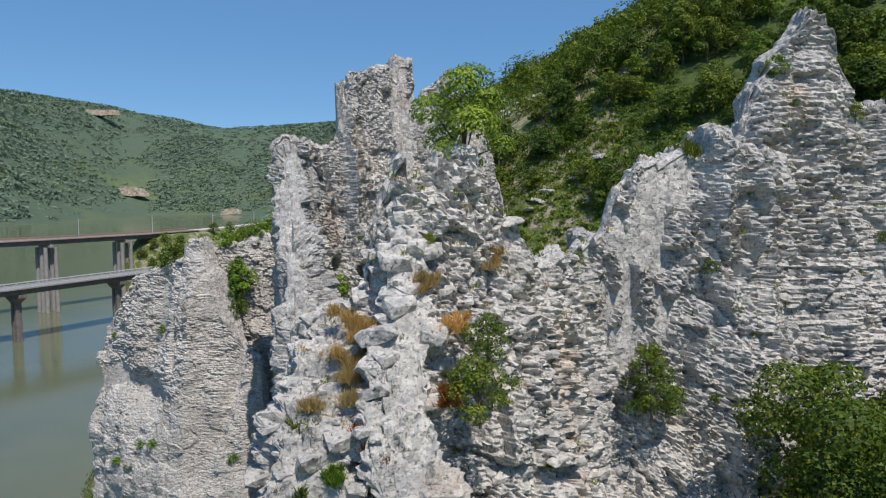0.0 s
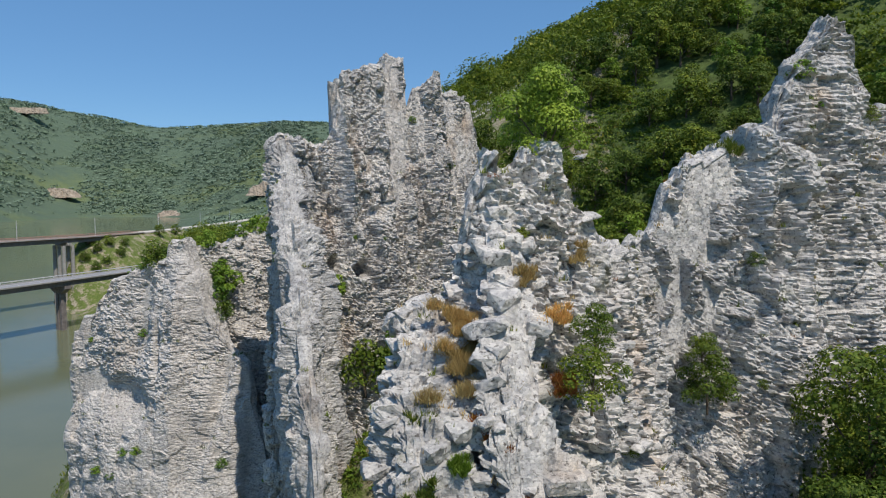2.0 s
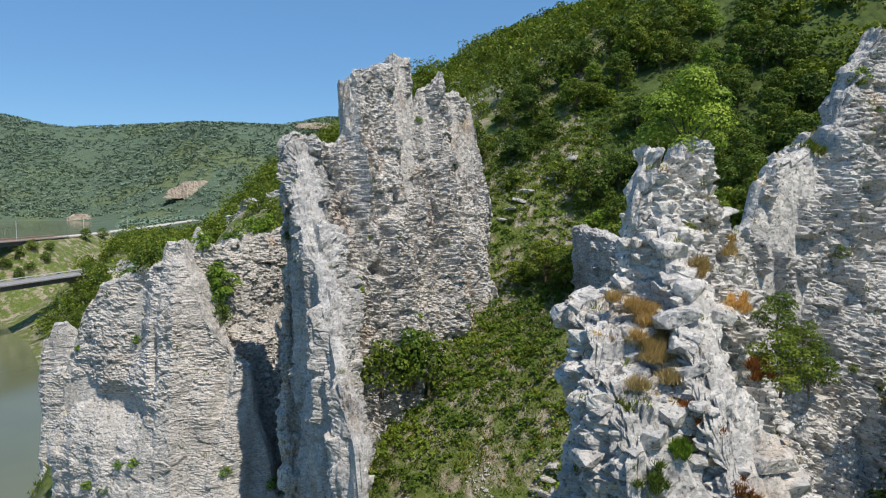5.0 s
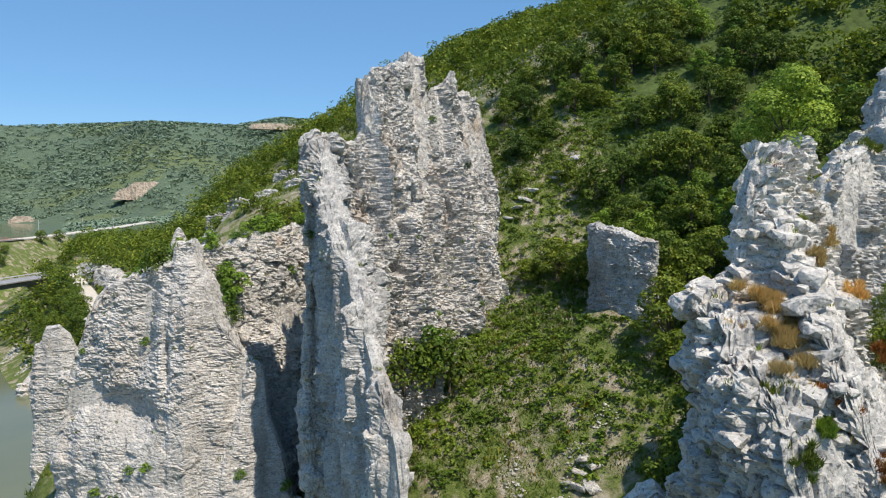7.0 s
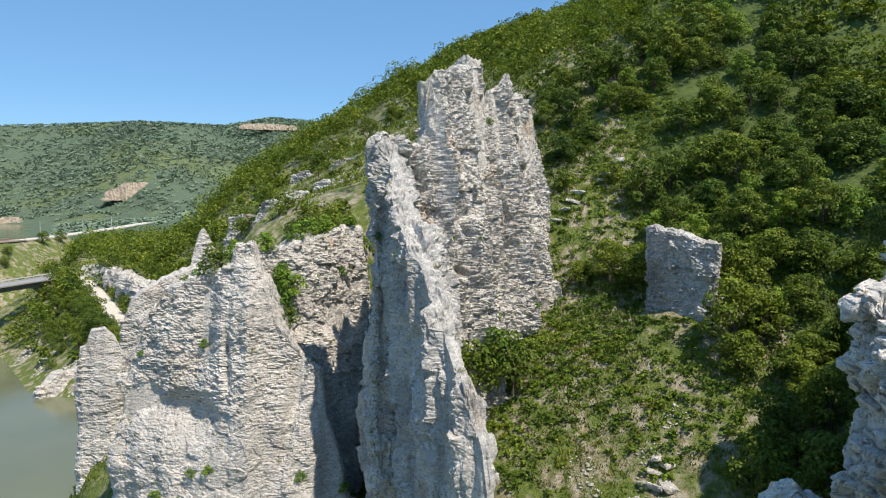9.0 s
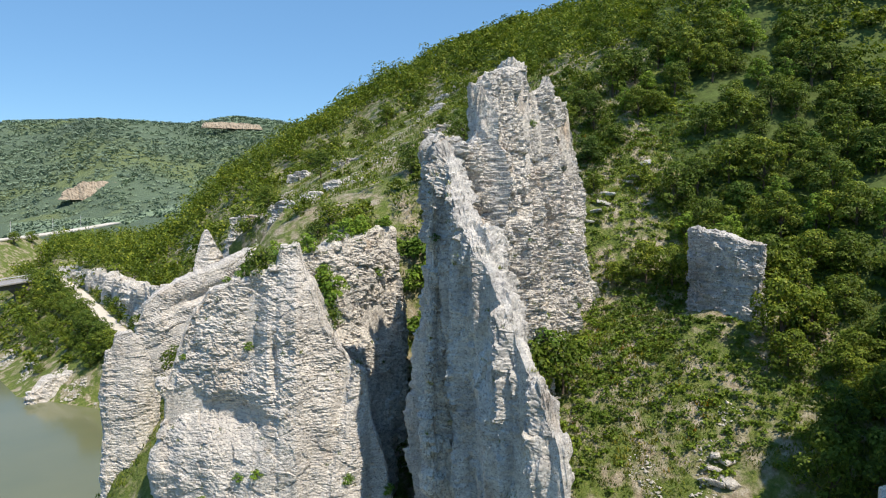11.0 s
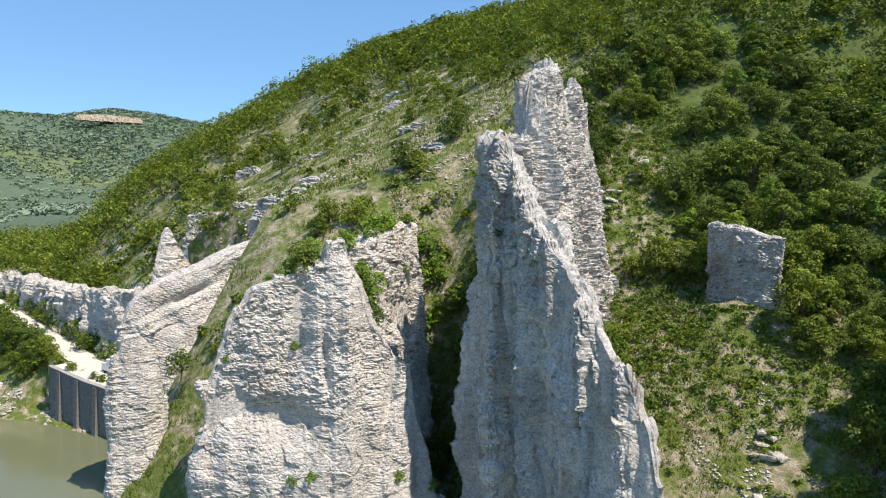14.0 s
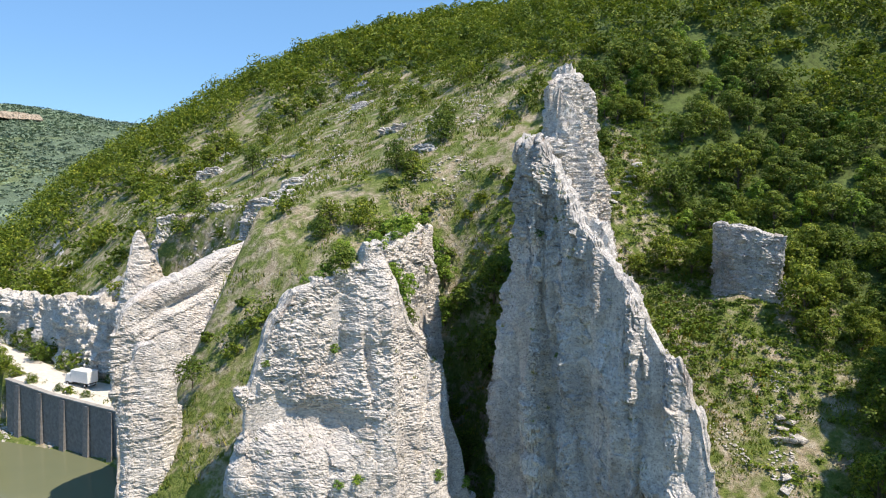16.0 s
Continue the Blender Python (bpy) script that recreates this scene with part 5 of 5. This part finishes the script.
def leg_pier(br, x, y, z, a):
    m = Matrix.Translation((x, y, 0)) @ Matrix.Rotation(a, 4, 'Z')
    part("pier_head", box(-0.9, 0.9, -4.4, 4.4, z - 1.3, z, 0.1), M_CONCRETE, br).matrix_basis = m
    for sx in (-1, 1):
        for sy in (-1, 0, 1):
            bm = bmesh.new()
            bmesh.ops.create_cone(bm, cap_ends=True, segments=12, radius1=0.95, radius2=0.8, depth=z + 4.8, matrix=Matrix.Translation((sx * 2.2, sy * 3.0, (z - 1.2 - 6) / 2)))
            part("pier_leg", bm, M_CONCRETE, br).matrix_basis = m


dirn = Vector((46, 82, 0)).normalized()
near_pts = [(-99 - dirn.x * s, 315 - dirn.y * s, 19.6 - 0.012 * s) for s in (260, 180, 94, 53, 20, -2)]
bridge("road_bridge", "grey concrete road bridge with steel guard rails", near_pts, 9.5, M_ASPHALT, 1.7, (40, 82, 124, 166, 204, 244), hammer_pier, M_STEEL)
far_pts = [(-340, 85, 29), (-260, 182, 30), (-200, 255, 30.8), (-169, 293, 31), (-145, 335, 31), (-134, 370, 31)]
bridge("rail_bridge", "long concrete viaduct with reddish ballast on grouped legs", far_pts, 8.0, M_RUST, 1.8, (30, 75, 120, 165, 220, 270, 306), leg_pier, M_RUST)
strip("embankment_road", [(-134, 370, 31), (-128, 395, 31), (-118, 480, 31), (-108, 620, 31.5)], 4, -4, 0.6, M_GRAVEL_ROAD, "pale embankment road leading off the viaduct", "road", lift=0.1)
for u, (x, y) in enumerate(((-238, 200), (-210, 238), (-182, 272), (-158, 305), (-140, 340), (-125, 385), (-117, 440), (-112, 500))):
    pole = tagged(new("catenary_mast"), "tall thin steel mast beside the track", "mast", "masts along the track")
    bm = bmesh.new()
    stem(bm, (0, 0, -1), (0, 0, 8.5), 0.16, 0.1)
    part("mast_pole", bm, M_STEEL, pole)
    bm = bmesh.new()
    stem(bm, (0, 0, 7.2), (2.6, 0, 7.6), 0.05, 0.04)
    part("mast_arm", bm, M_STEEL, pole)
    pole.matrix_basis = pose(x - 3.6, y + 2, 31, 0, 0, -40)

# ---- far cuts and cliffs over the lake ----
def far_cliff(label, x, y, half, top, base, seed):
    rock("far_cliff", label, [(x - half, y, base + (top - base) * 0.25, 4, 0.5, 0.9), (x - half * 0.5, y + 10, base + (top - base) * 0.9, 5, 0.5, 1.0), (x + half * 0.1, y + 14, top, 5, 0.5, 1.1), (x + half * 0.6, y + 8, base + (top - base) * 0.85, 5, 0.5, 0.9), (x + half, y, base + (top - base) * 0.2, 4, 0.5, 0.9)], base - 12, M_FAR_ROCK,
         du=2.5, dz=2, bed=4, block=9, rough=2.0, lump=2.5, jag=3, flute=2, seed=seed)


far_cliff("bright quarried face of pale limestone on the far slope", -250, 1655, 64, 90, 62, 91)
far_cliff("low pale eroded cliff on the far shore", -830, 1775, 70, 68, 58, 92)
far_cliff("tan stripped ground along the far hilltop", -1093, 2193, 75, 315, 308, 94)
far_cliff("tan stripped ground along the far hilltop", 45, 2140, 75, 277, 270, 95)
far_cliff("low pale cliff beside the far water", -520, 1705, 20, 14, 6, 93)

# wooded hills over the lake
f = spread(-1900, 700, 900, 3000, 60000, 45, 12.5)
az, dist = np.degrees(np.arctan2(f[:, 0], f[:, 1])), np.hypot(f[:, 0], f[:, 1])
zf = ground(f[:, 0], f[:, 1])
n = fbm(f[:, 0] / 160, f[:, 1] / 160, 0, 3, 95)
g = np.random.default_rng(3)
ok = (az > -44) & (az < 16) & (zf > 3) & (dist < 2700) & (g.random(len(f)) < 0.4 + 0.6 * smooth(-0.16, 0.06, n))
f, zf = f[ok], zf[ok]
s = g.uniform(0.7, 1.3, len(f))
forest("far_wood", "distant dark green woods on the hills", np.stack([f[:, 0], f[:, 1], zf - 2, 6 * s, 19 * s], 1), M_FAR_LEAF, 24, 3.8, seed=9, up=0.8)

# ---- plants on the rocks and named trees ----
for x, y, s in ((-59.5, 183, 0.7), (-55.4, 176, 0.55), (-51.5, 169.5, 0.5), (-62, 189, 0.8), (-44.5, 176, 1.2), (-49, 184, 1.1), (-52, 190, 1.2), (-57, 198, 1.3)):
    plant(3, x, y, float(table(ROAD, y, 2)) - 0.2, s, x)
for k in range(24):
    y = 198 + 4.6 * k
    plant(2 if k % 3 else 0, float(table(ROAD, y)) - 4.6 - (k % 2) * 2, y, None, 0.85 + 0.12 * (k % 4), k)
for k, x, y, s in ((0, -13.9, 178.4, 0.95), (2, -26.3, 181.1, 0.95), (2, -6, 126.7, 0.95), (3, -4.2, 124.5, 1.0), (2, 4, 127, 1.0), (0, 8, 131, 0.75), (0, 6.5, 221.6, 1.05), (1, 11.4, 212, 0.9), (0, 25.8, 225.4, 0.9), (3, -21.7, 122, 1.2), (3, -18.7, 117.5, 1.1), (3, -16.5, 113.5, 1.2), (3, -24, 120, 0.9), (3, -32.7, 172.3, 1.0), (0, 0, 235.6, 1.0), (1, -5, 236, 1.0), (0, -9, 228, 1.0),
                   (0, -66.6, 203.8, 0.85), (1, -73.5, 219.4, 0.8), (2, -83.1, 222, 0.8), (2, -69.3, 198.6, 0.75), (3, -72, 206, 1.1), (2, -77, 216, 0.8), (3, -87, 234, 1.2), (2, -90, 243, 0.9), (0, -85, 236, 0.9), (2, -80, 228, 0.9), (0, -87, 252, 0.9), (3, -93.3, 251.4, 1.2), (2, -96, 262, 0.9), (0, -93, 262, 1.0), (2, -101, 273, 0.9), (0, -97, 277, 0.9), (3, -105, 284, 1.2), (2, -104, 292, 0.9), (3, -63.5, 193.5, 1.0), (3, -66, 198, 1.1), (2, -74, 212, 0.8), (3, -84, 214, 0.8), (3, -78, 222, 1.1), (3, -91, 240, 1.0)):
    plant(k, x, y, None, s, x * 2.3 + y)
for k in range(16):
    y = 186 + 5.2 * k
    plant(3 if k % 4 else 2, float(table(ROAD, y)) + 4.6 + (k % 3) * 0.5, y, float(table(ROAD, y, 2)) - 0.2, 0.8 + 0.15 * (k % 3), k * 1.7)
for k, x, y, sc in ((2, -143, 327.5, 0.9), (0, -139, 332, 0.8), (2, -136, 338, 0.9), (3, -131, 345, 1.2), (2, -130, 337, 0.8), (3, -134, 330, 1.2), (0, -125, 377, 0.9), (2, -121, 392, 1.0), (2, -137, 326, 0.8), (4, -9.8, 110.6, 1.5), (5, -9.0, 107.4, 0.8), (4, -8.4, 112.4, 1.6), (4, -11.2, 107.8, 1.2), (5, -7.6, 109.6, 0.9), (4, -10.6, 112.8, 1.3), (3, -7, 106, 1.3)):
    plant(k, x, y, None, sc, x * 1.7)
plant(8, 0.9, 29.9, 50.3, 0.62, 1.0, 1.0)
for k, x, y, z, s in ((6, 1.3, 23.7, 42.3, 0.6), (6, 1.6, 24.4, 44.2, 0.45), (6, 10.2, 33.0, 39.2, 0.7), (6, 10.0, 33.3, 41.2, 0.45), (7, 16.2, 29.2, 36.0, 0.95), (7, 20, 34.5, 32, 0.9), (7, 13.2, 25.5, 33, 0.72), (7, 17.5, 25.5, 34.0, 0.85),
                   (4, -11.8, 75.2, 38.6, 1.0), (4, -12.2, 73.6, 37.6, 0.7), (3, -8.4, 75.6, 28.6, 1.5), (3, -3.3, 75.4, 28.8, 1.6), (5, -4.8, 76.4, 28.8, 1.1), (4, -26.9, 91.6, 37.6, 1.2), (4, -27.4, 91.2, 36.2, 1.1), (3, -27.1, 90.4, 33.8, 0.8), (4, -27.6, 92.4, 39.4, 0.8), (4, -29.3, 93.4, 43.0, 0.9), (4, -24, 97.5, 44.2, 1.1), (4, -21.4, 98.6, 44.8, 1.0), (3, -35.3, 91.2, 40.6, 1.0), (4, -34, 92, 40.8, 1.0), (4, -36.8, 92.2, 39.8, 0.8),
                   (3, -45.9, 114.3, 24.5, 1.0), (4, -33, 95.2, 42.6, 0.7), (4, 18.8, 40.0, 56.6, 0.5), (4, 19.8, 40.2, 54.5, 0.5), (6, 0.6, 32.4, 46.5, 0.7)):
    plant(k, x, y, z, s, x * 3.1)


def rock_tufts(name, label, host_ob, n, material, h, w, seed, cond):
    g = random.Random(seed)
    ps = [tuple(p.center) for p in host_ob.data.polygons if p.normal.z > 0.55 and cond(p.center)]
    if ps:
        pts = np.array([g.choice(ps) for _ in range(n)])
        tufts(name, label, pts, material, 14, h, w, seed, 0.08)


for key, n in (("spur", 40), ("shelf", 45), ("ridge_head", 60), ("ridge_wall", 60), ("ridge_peak", 60)):
    rock_tufts("ledge_grass", "green and yellow grass on the rock ledges", host(ridge, key), n, M_GRASS, 0.35, 0.12, 5, lambda c: c.z > 33)
    rock_tufts("dry_ledge_grass", "dry straw-coloured grass on the rock ledges", host(ridge, key), n, M_DRY, 0.32, 0.14, 6, lambda c: c.z > 33)
    rock_tufts("rusty_ledge_plants", "rust-red low plants on the rock ledges", host(ridge, key), n // 2, M_RED, 0.25, 0.12, 7, lambda c: c.z > 33)
for key, n in (("main_wall", 90), ("buttress", 70)):
    rock_tufts("ledge_grass", "green and yellow grass on the rock ledges", host(fin, key), n, M_GRASS, 0.5, 0.2, 8, lambda c: c.z > 20)
for key, n in (("front_body", 60), ("back_wall", 60)):
    rock_tufts("ledge_grass", "green and yellow grass on the rock ledges", host(broad, key), n, M_GRASS, 0.5, 0.2, 9, lambda c: c.z > 10)
def clump(name, label, x, y, z, w, h, n, size, material, seed):
    """A low tangled plant of many thin blades."""
    q = np.random.default_rng(seed)
    knot = q.normal(size=(14, 3)) * (w * 0.26, w * 0.26, 0.1)
    knot[:, 2] += 0.7 * knot[:, 1]
    root = knot[q.integers(14, size=n)] + q.normal(size=(n, 3)) * (w * 0.08, w * 0.08, 0.05)
    tip = root + np.stack([q.normal(size=n) * 0.3 * h, q.normal(size=n) * 0.3 * h - 0.15 * h, h * q.uniform(0.3, 0.9, n)], 1)
    a = q.random(n) * 6.28
    wide = size * 0.5 * np.stack([np.cos(a), np.sin(a), np.zeros(n)], 1)
    v = np.stack([root - wide, root + wide, tip], 1).reshape(-1, 3)
    ob = tagged(new(name, mesh_of(name, v, np.arange(len(v)).reshape(-1, 3), material)), label, "grass", "plants on the rocks")
    ob.matrix_basis = Matrix.Translation((x, y, z))


clump("dry_grass_clump", "large clump of tawny dry grass on the rock shelf", -2.9, 24.9, 43.4, 2.4, 0.55, 9000, 0.035, M_DRY, 1)
clump("dry_grass_clump", "large clump of tawny dry grass on the rock shelf", -3.2, 26.0, 44.7, 1.6, 0.6, 5000, 0.035, M_DRY, 2)
for k, (x, y, z, w, m_) in enumerate(((-2.4, 23.2, 41.6, 0.9, M_RED), (-1.6, 21.6, 39.0, 0.9, M_RED), (0.2, 23.6, 43.0, 0.7, M_RED), (-0.6, 26.2, 46.6, 0.8, M_DRY), (0.4, 25.4, 45.2, 1.0, M_DRY), (-4.8, 23.6, 41.9, 0.9, M_GRASS), (-5.0, 21.8, 39.8, 0.9, M_GRASS), (-3.6, 22.4, 40.6, 0.6, M_LEAF_LIGHT),
                                  (13.0, 36.6, 52.3, 1.2, M_GRASS), (14.4, 36.9, 52.2, 1.0, M_DRY), (19.4, 40.6, 57.4, 1.0, M_GRASS), (2.2, 28.6, 47.4, 1.0, M_DRY))):
    clump("rock_plant", "small tangled plant growing between the rocks", x, y, z, w, 0.4, 900, 0.06, m_, 20 + k)


def cling(host_ob, k, n, lo, hi, seed, cond):
    """Small bushes rooted on the ledges of a rock."""
    g = random.Random(seed)
    ps = [tuple(p.center) for p in host_ob.data.polygons if p.normal.z > 0.45 and p.normal.y < 0.3 and cond(p.center)]
    for _ in range(n):
        c = g.choice(ps)
        plant(k, c[0], c[1], c[2] - 0.1, g.uniform(lo, hi), g.uniform(0, 6), 0.9)


cling(host(ridge, "ridge_wall"), 6, 10, 0.14, 0.34, 3, lambda c: 38 < c.z < 47)
cling(host(ridge, "ridge_head"), 6, 8, 0.14, 0.3, 4, lambda c: 38 < c.z < 48)
cling(host(ridge, "spur"), 6, 4, 0.12, 0.2, 5, lambda c: c.z > 37)
cling(host(ridge, "ridge_peak"), 6, 5, 0.15, 0.35, 6, lambda c: c.z > 42)
cling(host(fin, "main_wall"), 4, 9, 0.2, 0.45, 7, lambda c: c.z > 32)
cling(host(fin, "buttress"), 4, 6, 0.2, 0.4, 8, lambda c: c.z > 28)
cling(host(broad, "front_body"), 4, 9, 0.25, 0.55, 9, lambda c: c.z > 12 and abs(c.z - 24) > 4)
cling(host(broad, "back_wall"), 4, 9, 0.4, 0.8, 10, lambda c: c.z > 38)
